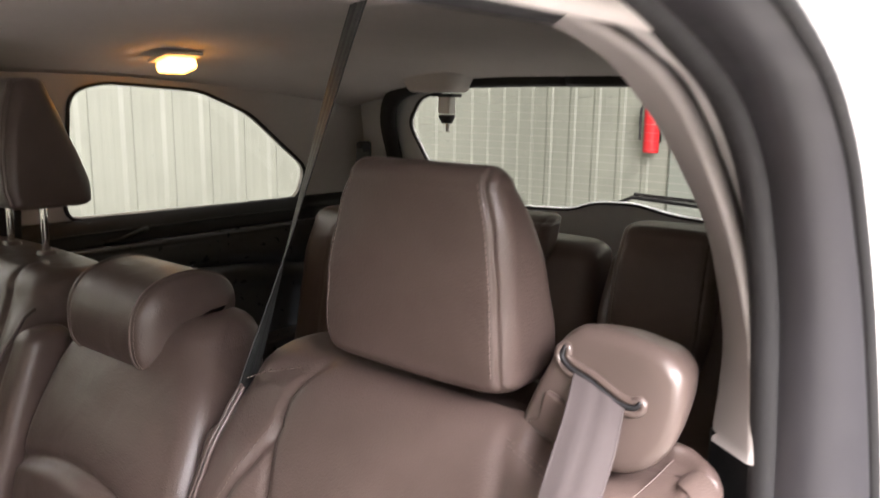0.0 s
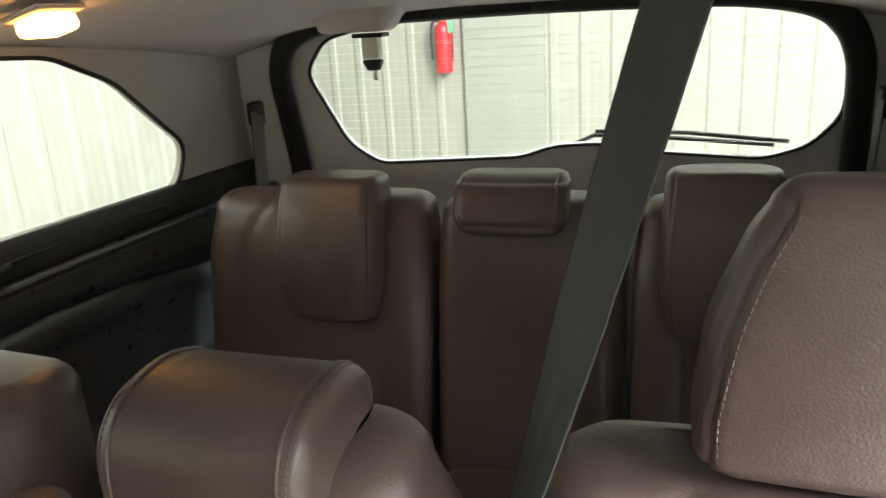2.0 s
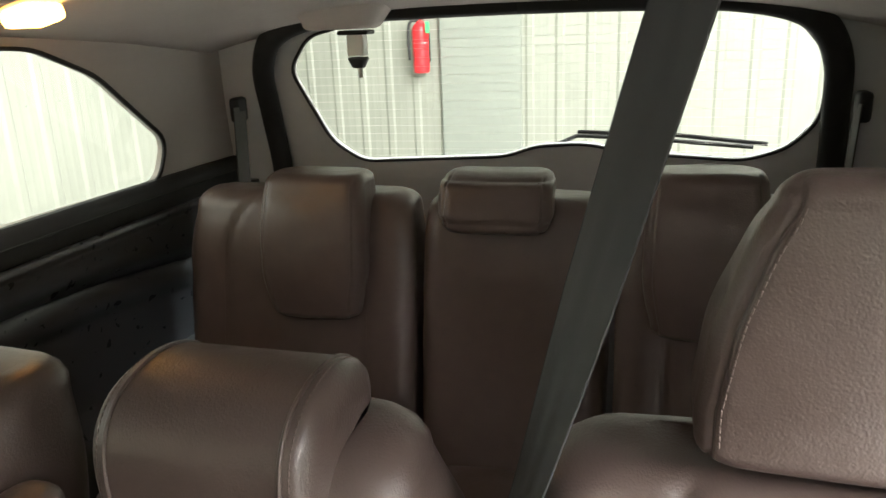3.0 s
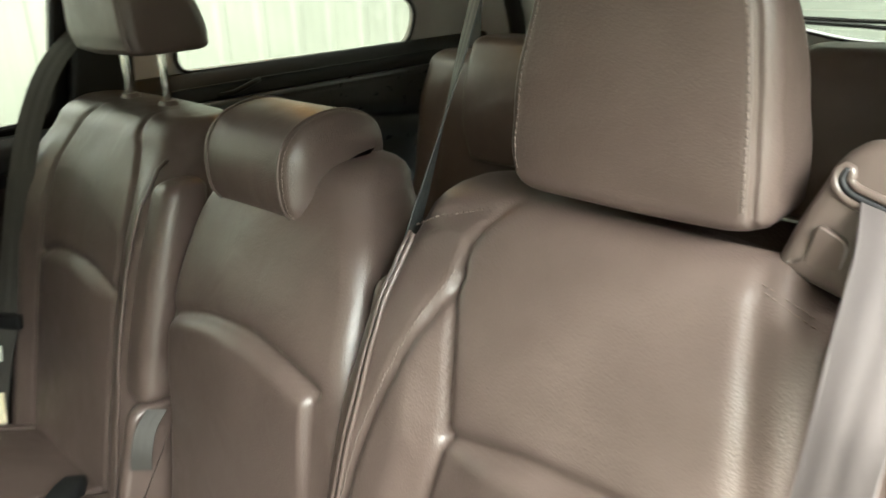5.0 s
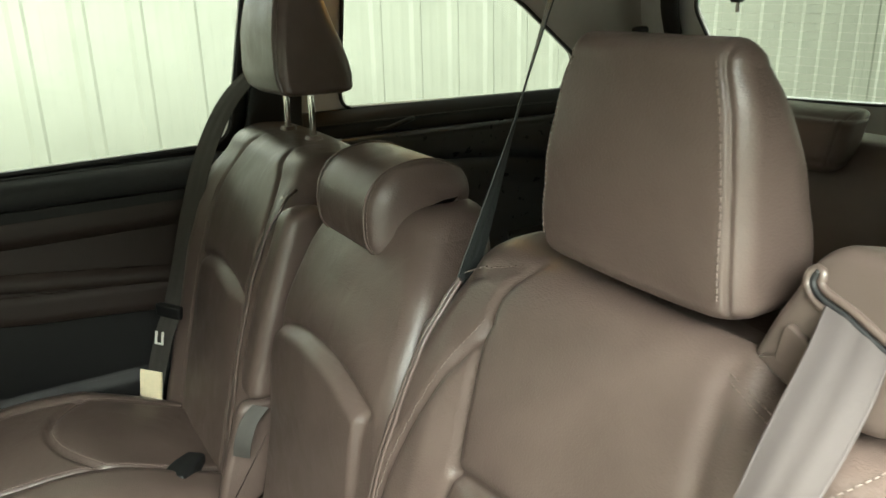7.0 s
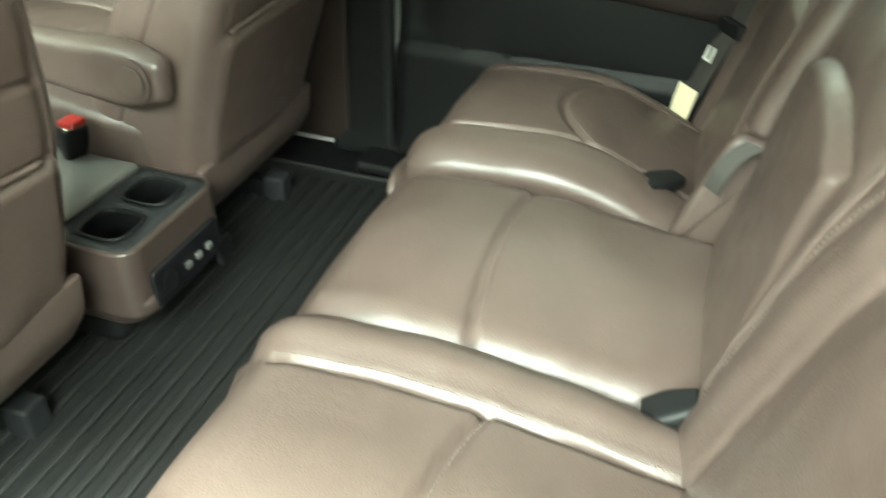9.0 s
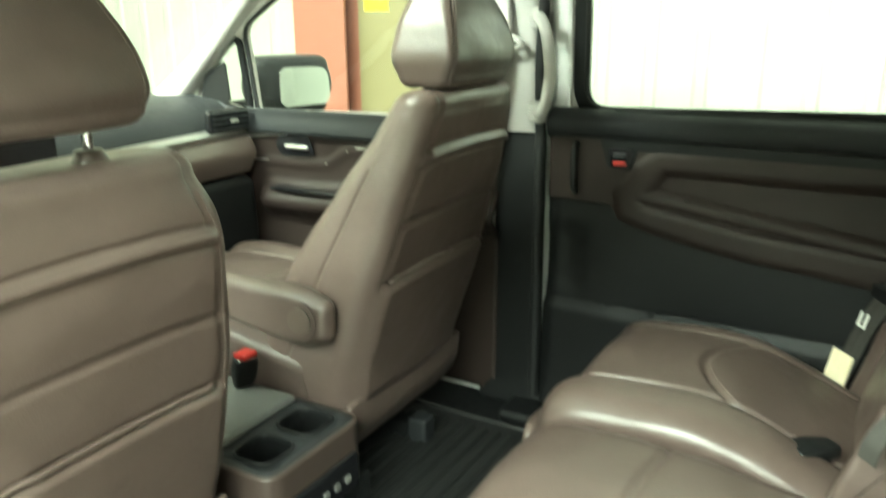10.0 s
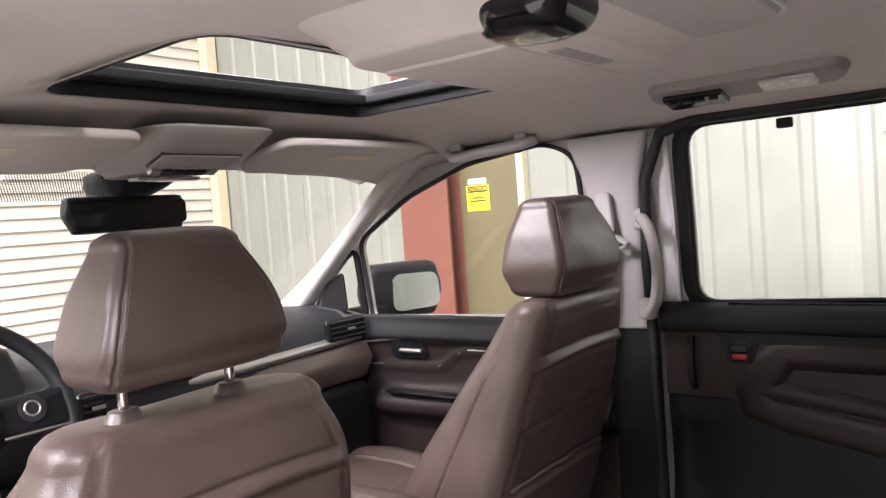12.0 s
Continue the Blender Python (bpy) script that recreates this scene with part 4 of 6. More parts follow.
# second row: the right seat with its raised head restraint
seat_c = thing("second_row_seat", (0.48, 0.3, 0.30), "mocha leather second-row seat with a raised headrest on chrome posts", "car seat", "second row seats")
gc, bc = seat_back(seat_c, [(0.485, 0.145, 0.55, 0.48, 0.15, 0.05, 0.04), (0.485, 0.095, 0.75, 0.50, 0.15, 0.055, 0.04), (0.485, 0.055, 0.90, 0.51, 0.15, 0.055, 0.04), (0.49, 0.012, 1.02, 0.50, 0.14, 0.05, 0.04), (0.49, -0.022, 1.095, 0.45, 0.12, 0.045, 0.04)], (0.325, 0.615), 0.885)
pc = on_front(gc, 1, [(0.268, z) for z in np.linspace(0.60, 1.08, 20)], 0.01)
part("piping", tube([p + Vector((0, 0.001, 0)) for p in pc], 0.003, 6), LEATHER, bc)
headrest(seat_c, [(0.502, -0.050, 1.222, 0.220, 0.136, 0.018, 0.022), (0.502, -0.045, 1.256, 0.224, 0.138, 0.018, 0.026), (0.500, -0.034, 1.335, 0.212, 0.105, 0.020, 0.03), (0.498, -0.032, 1.410, 0.180, 0.058, 0.020, 0.024)], [(0.431, -0.045), (0.565, -0.045)], (1.125, 1.225), cap=0.013)
cushion(seat_c, 0.20, 0.648, 0.70, 0.19, 0.645, 0.555, 0.16, (0.33, 0.60), 0.30, 0.07, bolster=0.02)
armrest_up(seat_c, 0.222, 0.137, 0.782, 0.065, 1.045, 0.068, 0.088)
part("pedestal", box(0.26, 0.66, 0.10, 0.60, 0.297, 0.52, 0.02), BLACK, seat_c)
part("side_shield", prism(rounded([(0.16, 0.60), (0.26, 0.56), (0.24, 0.64), (0.20, 0.77), (0.12, 0.76)], 0.025), 0.026, 0.01, "x", 0.192, 3), LEATHER, seat_c, "leather hinge shield")
strap = catmull([(0.180, 0.172, 0.765), (0.176, 0.194, 0.745), (0.172, 0.208, 0.715), (0.174, 0.212, 0.69)], 10)
part("release_strap", ribbon([(p, (0.62, 0.75, 0.1)) for p in strap], 0.028), BELT_TAUPE, seat_c, "ribbed grey pull strap")

belt_c = thing("seat_belt", (0.69, 0.1, 1.1), "dark taupe belt with its black tongue and a cream tag", "seat belt")
bp = catmull([(0.735, -0.09, 1.26), (0.705, 0.02, 1.185), (0.672, 0.095, 1.085), (0.674, 0.145, 0.95), (0.677, 0.180, 0.83), (0.678, 0.205, 0.755), (0.681, 0.226, 0.705), (0.690, 0.245, 0.64), (0.698, 0.258, 0.585), (0.705, 0.265, 0.53)], 50)
part("webbing", ribbon([(p, (0.80, 0.55, 0.15)) for p in bp], 0.047), BELT_TAUPE, belt_c)
part("tongue", moved(box(-0.034, 0.034, -0.009, 0.009, -0.014, 0.014, 0.005), Matrix.Translation((0.676, 0.208, 0.758)) @ Matrix.Rotation(radians(32), 4, "Z")), BLACK, belt_c, "black belt tongue")
# the plate's metal shine is put into a plain white colour
part("tongue_plate", moved(join(box(-0.011, -0.006, 0.0, 0.004, -0.014, 0.014, 0.001), box(0.006, 0.011, 0.0, 0.004, -0.014, 0.014, 0.001), box(-0.011, 0.011, 0.0, 0.004, -0.014, -0.010, 0.001)), Matrix.Translation((0.673, 0.236, 0.705)) @ Matrix.Rotation(radians(36), 4, "Z") @ Matrix.Rotation(radians(15), 4, "X")), WHITE, belt_c, "tongue plate whitened to carry its metal shine")
part("tag", moved(box(-0.028, 0.028, -0.003, 0.003, -0.036, 0.036, 0.002), Matrix.Translation((0.692, 0.266, 0.590)) @ Matrix.Rotation(radians(40), 4, "Z") @ Matrix.Rotation(radians(12), 4, "X")), TAG, belt_c, "cream cloth label")

buckle("belt_buckle", (0.335, 0.255, 0.612), (0.275, 0.305, 0.618), "black belt buckle lying at the cushion's inner edge", "belt buckles")
buckle("belt_buckle", (-0.207, 0.20, 0.650), (-0.212, 0.245, 0.618), "black belt buckle between the cushions", "belt buckles")

# belt of the middle seat, hanging from the headliner
belt_b = thing("ceiling_belt", (-0.33, 0.0, 1.5), "charcoal belt webbing hanging from the headliner, twisted near its foot", "seat belt")
cp = catmull([(-0.328, -0.053, 1.535), (-0.305, -0.040, 1.46), (-0.280, -0.026, 1.37), (-0.250, -0.009, 1.26), (-0.220, 0.008, 1.15), (-0.192, 0.024, 1.05), (-0.168, 0.035, 0.96)], 60)
turn = [radians(np.interp(p[2], [0.95, 1.10, 1.25, 1.40, 1.53], [72, 62, 42, 33, 28])) for p in cp]
part("webbing", ribbon([(p, (math.cos(a), -math.sin(a), 0.27 * math.cos(a) - 0.156 * math.sin(a))) for p, a in zip(cp, turn)], 0.050), BELT_DARK, belt_b)
part("ceiling_outlet", box(-0.37, -0.29, -0.085, -0.025, 1.496, 1.512, 0.006), LINER, belt_b, "grey belt outlet in the headliner")

# third row
def third_row(x0, x1, hx0, hx1, hz0, hz1, label, low):
    s = thing("third_row_seat", ((x0 + x1) / 2, -0.85, 0.30), label, "car seat", "third row seats")
    c, w = (x0 + x1) / 2, x1 - x0
    ins = (c - w * 0.30, c + w * 0.30)
    g, b = seat_back(s, [(c, -0.80, 0.55, w * 0.98, 0.13, 0.04, 0.03), (c, -0.85, 0.80, w, 0.13, 0.04, 0.03), (c, -0.885, 1.0, w, 0.12, 0.04, 0.03), (c, -0.90, 1.075, w * 0.97, 0.11, 0.035, 0.03)], ins, None, LEATHER_LIFTED, 0.0 if low else 0.006, stitched=not low, nv=60, k=36)
    hc, hw = (hx0 + hx1) / 2, hx1 - hx0
    d = 0.085 if low else 0.12
    y = -0.845 if low else -0.835
    h = hz1 - hz0
    headrest(s, [(hc, y + 0.02, hz0 + 0.03, hw * (0.95 if low else 0.86), d * 0.8, 0.03, 0.03), (hc, y + 0.012, hz0 + h * 0.35, hw, d, 0.03, 0.03), (hc, y - 0.005, hz0 + h * 0.7, hw, d, 0.03, 0.03), (hc, y - 0.02, hz1 - 0.03, hw * 0.96, d * 0.85, 0.03, 0.03)], mat=LEATHER_LIFTED, seam=0.014)
    cushion(s, x0 + 0.01, x1 - 0.01, -0.36, -0.80, 0.62, 0.58, 0.13, None, None, mat=LEATHER_LIFTED)
    part("pedestal", box(x0 + 0.05, x1 - 0.05, -0.85, -0.42, 0.297, 0.50, 0.02), BLACK, s)
    return s


third_row(0.165, 0.66, 0.25, 0.468, 0.865, 1.165, "mocha leather third-row seat with a large folded headrest", False)
third_row(-0.205, 0.15, -0.105, 0.105, 1.045, 1.178, "narrow mocha third-row middle seat with a low headrest", True)
third_row(-0.67, -0.22, -0.465, -0.265, 0.875, 1.18, "mocha leather third-row seat with a tall headrest", False)

# ---- right sliding door ----
def door_sheet(y0, y1, z0, z1, lift, side=right, cu=0.014, cv=0.010, holes=()):
    return sheet([(y0, z0), (y1, z0), (y1, z1), (y0, z1)], list(holes), lambda y, z: side(y, z, lift(y, z)), cu, cv)


def bell(v, c, w):
    return math.exp(-((v - c) / w) ** 2)


def smooth(a, b, v):
    return float(step(a, b, v))


RIDGE = [(0.66, 0.972), (0.70, 0.94), (0.742, 0.873), (0.73, 0.825), (0.65, 0.80), (0.48, 0.770), (0.33, 0.757), (-0.20, 0.70), (-0.20, 0.972)]
WELL = [(0.645, 0.940), (0.665, 0.915), (0.695, 0.862), (0.683, 0.842), (0.48, 0.812), (0.33, 0.800), (-0.20, 0.755), (-0.20, 0.940)]


def inside(poly, u, v):
    """How deep a point lies inside an outline (negative: outside)."""
    best, odd = 9.0, False
    for (ax, az), (bx, bz) in zip(poly, poly[1:] + poly[:1]):
        f = min(max(((u - ax) * (bx - ax) + (v - az) * (bz - az)) / ((bx - ax) ** 2 + (bz - az) ** 2), 0), 1)
        best = min(best, math.hypot(u - ax - f * (bx - ax), v - az - f * (bz - az)))
        if (az > v) != (bz > v) and u < ax + (v - az) / (bz - az) * (bx - ax):
            odd = not odd
    return best if odd else -best


def slide_lift(y, z):
    arm = 0.872 - (0.66 - y) * 0.13
    h = 0.026 + 0.006 * smooth(-0.008, 0.012, inside(RIDGE, y, z))
    d = inside(WELL, y, z)
    h -= 0.014 * smooth(-0.006, 0.020, d) * smooth(arm - 0.004, arm + 0.018, z)
    h -= 0.006 * smooth(-0.004, 0.010, d) * (1 - smooth(arm - 0.014, arm - 0.002, z))
    return h


LOW = [(-0.03, 0.718), (0.33, 0.755), (0.48, 0.768), (0.65, 0.797), (0.73, 0.820), (0.755, 0.85), (0.90, 0.852)]
sd = thing("sliding_door", (0.79, 0.45, 0.33), "closed sliding door with brown vinyl upper and black lower trim", "car door")
nu, nt = 150, 70
up = [right(y, z, slide_lift(y, z)) for y in np.linspace(-0.03, 0.90, nu) for z in np.linspace(np.interp(y, [p[0] for p in LOW], [p[1] for p in LOW]), 0.995, nt)], [(i * nt + j, (i + 1) * nt + j, (i + 1) * nt + j + 1, i * nt + j + 1) for i in range(nu - 1) for j in range(nt - 1)]
thick(part("upper_panel", up, DOOR_BROWN, sd, "dark brown vinyl door panel"), 0.015, -1)
low = sheet([(-0.03, 0.33), (0.90, 0.33)] + [(y, z + 0.002) for y, z in LOW[::-1]], [], lambda y, z: right(y, z, 0.018 + 0.016 * (1 - smooth(0.590, 0.605, z)) - 0.012 * bell(y, 0.85, 0.025) * smooth(0.62, 0.66, z) * (1 - smooth(0.76, 0.80, z))), 0.03, 0.012)
thick(part("lower_panel", low, BLACK, sd, "black plastic lower door trim"), 0.015, -1)
part("map_pocket_edge", tube([right(y, 0.604, 0.034) for y in np.linspace(0.02, 0.86, 20)], 0.004, 6), SOFT_BLACK, sd)
part("pocket_frame", rim(rounded([(0.62, 0.36), (0.80, 0.36), (0.80, 0.55), (0.62, 0.55)], 0.03), 0.012, 0.006, right, 0.034), BLACK, sd)
# paler tube paints the thin highlight along the armrest's edge
part("armrest_highlight", tube([right(y, 0.872 - (0.66 - y) * 0.13, 0.030) for y in np.linspace(0.0, 0.63, 24)], 0.0025, 8), MOCHA_PLASTIC, sd, "armrest edge with its highlight put into a paler colour")
part("top_band", prism([(-0.03, 0.971), (0.70, 0.971), (0.712, 0.930), (0.764, 0.930), (0.785, 0.994), (-0.03, 0.994)], 0.006, 0.002, "x", 0.7505), BLACK, sd, "black band below the window sill")
SILL_P = [(0.004, 1.058), (0.020, 1.058), (0.048, 1.046), (0.056, 1.028), (0.052, 1.004), (0.036, 0.992), (0.0, 0.992)]
ys = np.linspace(-0.03, 0.905, 30)
sv = [right(y, z - 0.018 * (y - 0.1) * 0.3, h) for y in ys for h, z in SILL_P]
n = len(SILL_P)
part("window_sill", (sv, [(i * n + j, i * n + (j + 1) % n, (i + 1) * n + (j + 1) % n, (i + 1) * n + j) for i in range(29) for j in range(n)]), SOFT_BLACK, sd, "black soft window sill")
part("shade_slot", tube([right(y, 1.0545, 0.024) for y in np.linspace(0.10, 0.76, 12)], 0.003, 6), RUBBER, sd)
part("handle_recess", prism(rounded([(0.822, 0.865), (0.872, 0.865), (0.880, 0.990), (0.835, 0.990)], 0.02), 0.004, 0.0015, "x", 0.762), GLOSS_BLACK, sd)
part("pull_handle", tube([(0.757, 0.838, 0.87), (0.742, 0.838, 0.885), (0.742, 0.838, 0.965), (0.757, 0.838, 0.98)], 0.008, 10), BLACK, sd)
lock = part("lock_panel", prism(rounded([(0.765, 0.975), (0.757, 0.934), (0.717, 0.934), (0.708, 0.975)], 0.006), 0.004, 0.0015, "x", 0.7475), GLOSS_BLACK, sd)
part("lock_tab", box(0.742, 0.749, 0.722, 0.752, 0.938, 0.949, 0.003), RED_PLASTIC, lock, "red lock tab")
part("lock_switch", box(0.743, 0.749, 0.722, 0.752, 0.955, 0.966, 0.002), SOFT_BLACK, lock)
part("cup_grip", box(0.752, 0.775, 0.585, 0.64, 0.866, 0.876, 0.003), GLOSS_BLACK, sd)
thick(part("window_frame", rim(SLIDE_WIN, 0.030, 0.010, right), BLACK, sd, "black window frame"), 0.002)
part("window_seal", rim(SLIDE_WIN, 0.006, 0.014, right), RUBBER, sd)
pane = part("door_window", sheet(offset(SLIDE_WIN, 0.004), [], lambda y, z: right(y, z, -0.012)), PANE, sd)
pane.visible_shadow = False
part("painted_edge", tube([right(0.872 - 0.02 * (z - 1.05), z, 0.004) for z in np.linspace(0.35, 1.43, 20)], 0.006, 8, flat=0.5), PAINT, sd, "white painted door edge")
thick(part("painted_frame", sheet([(0.868, 1.052), (0.912, 1.052), (0.896, 1.425), (0.852, 1.425)], [], lambda y, z: right(y, z, 0.004), 0.02, 0.06), PAINT, sd, "white painted inner frame edge"), 0.004, -1)
part("shade_hook", box(0.700, 0.716, 0.600, 0.630, 1.405, 1.425, 0.004), BLACK, sd)
part("rear_corner", skin(loft([(0.772, -0.075, 1.05, 0.03, 0.15, 0.01, 0.01), (0.762, -0.085, 1.15, 0.03, 0.12, 0.01, 0.01), (0.735, -0.10, 1.30, 0.03, 0.11, 0.01, 0.01), (0.712, -0.105, 1.42, 0.03, 0.11, 0.01, 0.01)], 14, 0.008, k=5, c=4)), SOFT_BLACK, sd, "black pillar cover behind the window")

# ---- centre pillars ----
for sx, side in ((1, right), (-1, left)):
    bp_ = thing("centre_pillar", (sx * 0.74, 0.99, 0.3), "grey centre pillar trim with a black foot", "pillar", kind="structure")
    part("pillar_cover", skin(loft([(sx * 0.765, 0.985, 1.00, 0.03, 0.105, 0.014, 0.014), (sx * 0.750, 0.985, 1.15, 0.035, 0.11, 0.016, 0.016), (sx * 0.727, 0.985, 1.30, 0.035, 0.125, 0.016, 0.016), (sx * 0.700, 0.985, 1.43, 0.03, 0.19, 0.014, 0.014)], 20, 0.006, k=6, c=5)), PILLAR, bp_)
    part("pillar_foot", skin(loft([(sx * 0.775, 0.985, 0.31, 0.06, 0.20, 0.03, 0.03), (sx * 0.782, 0.985, 0.45, 0.05, 0.13, 0.02, 0.02), (sx * 0.782, 0.985, 0.99, 0.045, 0.12, 0.018, 0.018)], 14, 0.005, k=6, c=5)), BLACK, bp_, "black plastic pillar foot")
    part("door_seal", tube([(sx * 0.752, 0.925, 0.34), (sx * 0.752, 0.925, 1.0), (sx * 0.735, 0.922, 1.15), (sx * 0.712, 0.905, 1.33), (sx * 0.698, 0.86, 1.425), (sx * 0.69, 0.78, 1.445), (sx * 0.69, 0.2, 1.448)], 0.013, 8), RUBBER, bp_, "black rubber door seal")
gh = thing("grab_handle", (0.70, 0.90, 1.13), "grey plastic assist handle on the centre pillar", "grab handle", "grab handles")
part("grip", tube(catmull([(0.722, 0.925, 1.245), (0.690, 0.905, 1.243), (0.672, 0.885, 1.215), (0.668, 0.872, 1.14), (0.676, 0.882, 1.075), (0.700, 0.905, 1.045), (0.738, 0.925, 1.045)], 40), 0.0125, 12), PILLAR, gh)
for z in (1.245, 1.045):
    part("handle_foot", box(0.715, 0.745, 0.905, 0.945, z - 0.024, z + 0.024, 0.01), PILLAR, gh)
ad = thing("belt_anchor", (0.70, 1.0, 1.28), "grey height adjuster with a belt ring on the centre pillar", "belt anchor")
part("slider_cover", prism(rounded([(0.975, 1.215), (1.02, 1.215), (1.018, 1.31), (0.982, 1.31)], 0.014), 0.02, 0.006, "x", 0.690), PILLAR, ad)
part("belt_ring", tube(catmull([(0.688, 0.945, 1.19), (0.688, 0.965, 1.205), (0.688, 1.005, 1.212), (0.688, 1.03, 1.205), (0.688, 1.02, 1.192), (0.688, 0.98, 1.182), (0.688, 0.945, 1.19)], 30), 0.007, 8), PILLAR, ad)
part("bolt", tube([(0.682, 0.958, 1.195), (0.688, 0.958, 1.195)], 0.008, 12), CHROME, ad)
part("webbing", ribbon([((0.692, 1.0 + 0.10 * f, 1.20 - 0.5 * f), (0.15, 0.95, 0.1)) for f in np.linspace(0, 1, 12)], 0.046), BELT_TAUPE, ad, "dark taupe belt webbing")

# ---- front doors ----
def front_lift(y, z):
    h = 0.020 + 0.012 * smooth(0.93, 0.95, z)
    arm = 0.785 + 0.05 * max(1.6 - y, 0)
    h += 0.05 * bell(z, arm - 0.025, 0.032) * (1 - smooth(1.74, 1.78, y))
    h += 0.010 * bell(z, 0.865 + 0.05 * (1 - smooth(1.46, 1.56, y)), 0.008) * (1 - smooth(1.74, 1.78, y))
    return h


# left door is unseen, shut to keep front light off the second row
for sx, side in ((1, right), (-1, left)):
    fd = thing("front_door", (sx * 0.79, 1.5, 0.33), "closed front door with brown vinyl trim and satin lines", "car door", "front doors")
    thick(part("door_panel", door_sheet(1.03, 2.02, 0.33, 0.945, front_lift, side), DOOR_BROWN, fd), 0.012, -1)
    thick(part("door_top", door_sheet(1.03, 2.02, 0.945, 1.012, lambda y, z: 0.030 + 0.012 * smooth(1.0, 0.95, z), side, 0.05, 0.01), SOFT_BLACK, fd, "black door top"), 0.012, -1)
    part("trim_line", tube([side(y, 0.950 - 0.02 * smooth(1.6, 1.85, y), 0.042) for y in np.linspace(1.05, 1.85, 24)], 0.0035, 6), SATIN, fd)
    part("accent_line", tube([side(y, 0.868 + 0.052 * (1 - smooth(1.45, 1.56, y)), 0.037) for y in np.linspace(1.1, 1.80, 30)], 0.0025, 6), SATIN, fd)
    part("handle_bezel", prism(rounded([(1.58, 0.893), (1.70, 0.885), (1.72, 0.915), (1.70, 0.945), (1.60, 0.942)], 0.012), 0.006, 0.002, "x", sx * 0.752 - 0.003), GLOSS_BLACK, fd)
    part("inner_handle", box(sx * 0.745 - 0.006, sx * 0.745 + 0.006, 1.60, 1.68, 0.905, 0.918, 0.005), SATIN, fd, "satin silver inner handle")
    part("switch_plate", box(sx * 0.735 - 0.03, sx * 0.735 + 0.03, 1.45, 1.71, 0.795, 0.803, 0.003), GLOSS_BLACK, fd)
    part("map_pocket", tube([side(y, 0.56, 0.05) for y in np.linspace(1.15, 1.85, 14)], 0.010, 8), BLACK, fd)
    part("window_seal", rim(FRONT_WIN, 0.010, 0.008, side), RUBBER, fd)
    part("quarter_seal", rim(FRONT_LIGHT, 0.016, 0.010, side), BLACK, fd)
    for o, name in ((FRONT_WIN, "door_window"), (FRONT_LIGHT, "quarter_light")):
        p = part(name, sheet(offset(o, 0.004), [], lambda y, z: side(y, z, -0.012)), PANE, fd)
        p.visible_shadow = False
    part("tweeter_cover", prism(rounded([(1.86, 1.02), (1.98, 1.02), (1.95, 1.10), (1.87, 1.14)], 0.02), 0.008, 0.003, "x", sx * 0.735 - 0.004), BLACK, fd)
    wm = thing("side_mirror", (sx * 0.95, 1.83, 0.98), "door mirror in a dark housing with a bright glass", "wing mirror", "door mirrors")
    hs = skin(loft([(0, 0, 0, 0.19, 0.10, 0.02, 0.045), (0, 0.0, 0.05, 0.215, 0.12, 0.02, 0.05), (0, 0.0, 0.105, 0.20, 0.11, 0.02, 0.05)], 14, 0.022, 0.01, k=6, c=6))
    mm = Matrix.Translation((sx * 1.01, 1.90, 0.985)) @ Matrix.Rotation(radians(180 - sx * 18), 4, "Z") @ Matrix.Diagonal((1.30, 1.1, 1.22, 1))
    part("housing", moved(hs, mm), BLACK, wm)
    part("mirror_glass", moved(prism(rounded([(-0.088, 0.006), (0.052, 0.004), (0.050, 0.102), (-0.082, 0.098)], 0.028), 0.004, 0.001, "y", 0.070), mm), MIRROR, wm, "bright mirror glass")
    part("bracket", box(min(sx * 0.79, sx * 0.88), max(sx * 0.79, sx * 0.92), 1.86, 1.93, 0.985, 1.02, 0.01), BLACK, wm)

# ---- windscreen, front pillars, dashboard ----
ws = thing("windscreen", (0, 2.0, 1.05), "clear windscreen between grey front pillars", "windscreen", kind="structure")
pane = part("glass", sheet([(-0.70, 0.0), (0.70, 0.0), (0.66, 0.72), (-0.66, 0.72)], [], lambda x, s: (x, 2.32 - 0.66 * s / 0.72 - 0.10 * (x / 0.7) ** 2, 1.02 + 0.43 * s / 0.72)), PANE, ws)
pane.visible_shadow = False
for sx in (1, -1):
    part("front_pillar", skin(loft([(sx * 0.735, 2.10, 1.03, 0.07, 0.14, 0.03, 0.03), (sx * 0.722, 1.93, 1.15, 0.055, 0.09, 0.025, 0.025), (sx * 0.70, 1.75, 1.28, 0.05, 0.075, 0.022, 0.022), (sx * 0.675, 1.58, 1.395, 0.055, 0.09, 0.022, 0.022), (sx * 0.66, 1.48, 1.44, 0.06, 0.12, 0.02, 0.02)], 26, 0.004, k=5, c=6)), PILLAR, ws, "grey front pillar trim")
dots = []
for i in range(48):
    for k in range(18):
        x, y = -0.262 + 0.0052 * i + (0.0026 if k % 2 else 0), 1.700 + 0.0043 * k
        z = 1.02 + 0.43 * (2.32 - y) / 0.66
        y -= 0.10 * (x / 0.7) ** 2
        dots.append(tube([(x, y - 0.004, z - 0.003), (x, y - 0.0055, z - 0.0042)], 0.0013, 5))
part("dot_band", join(*dots), INK, ws, "band of small black dots on the glass")["kind"] = "stuff"
part("cowl", box(-0.80, 0.80, 2.30, 2.52, 0.85, 1.0, 0.03), BLACK, ws)

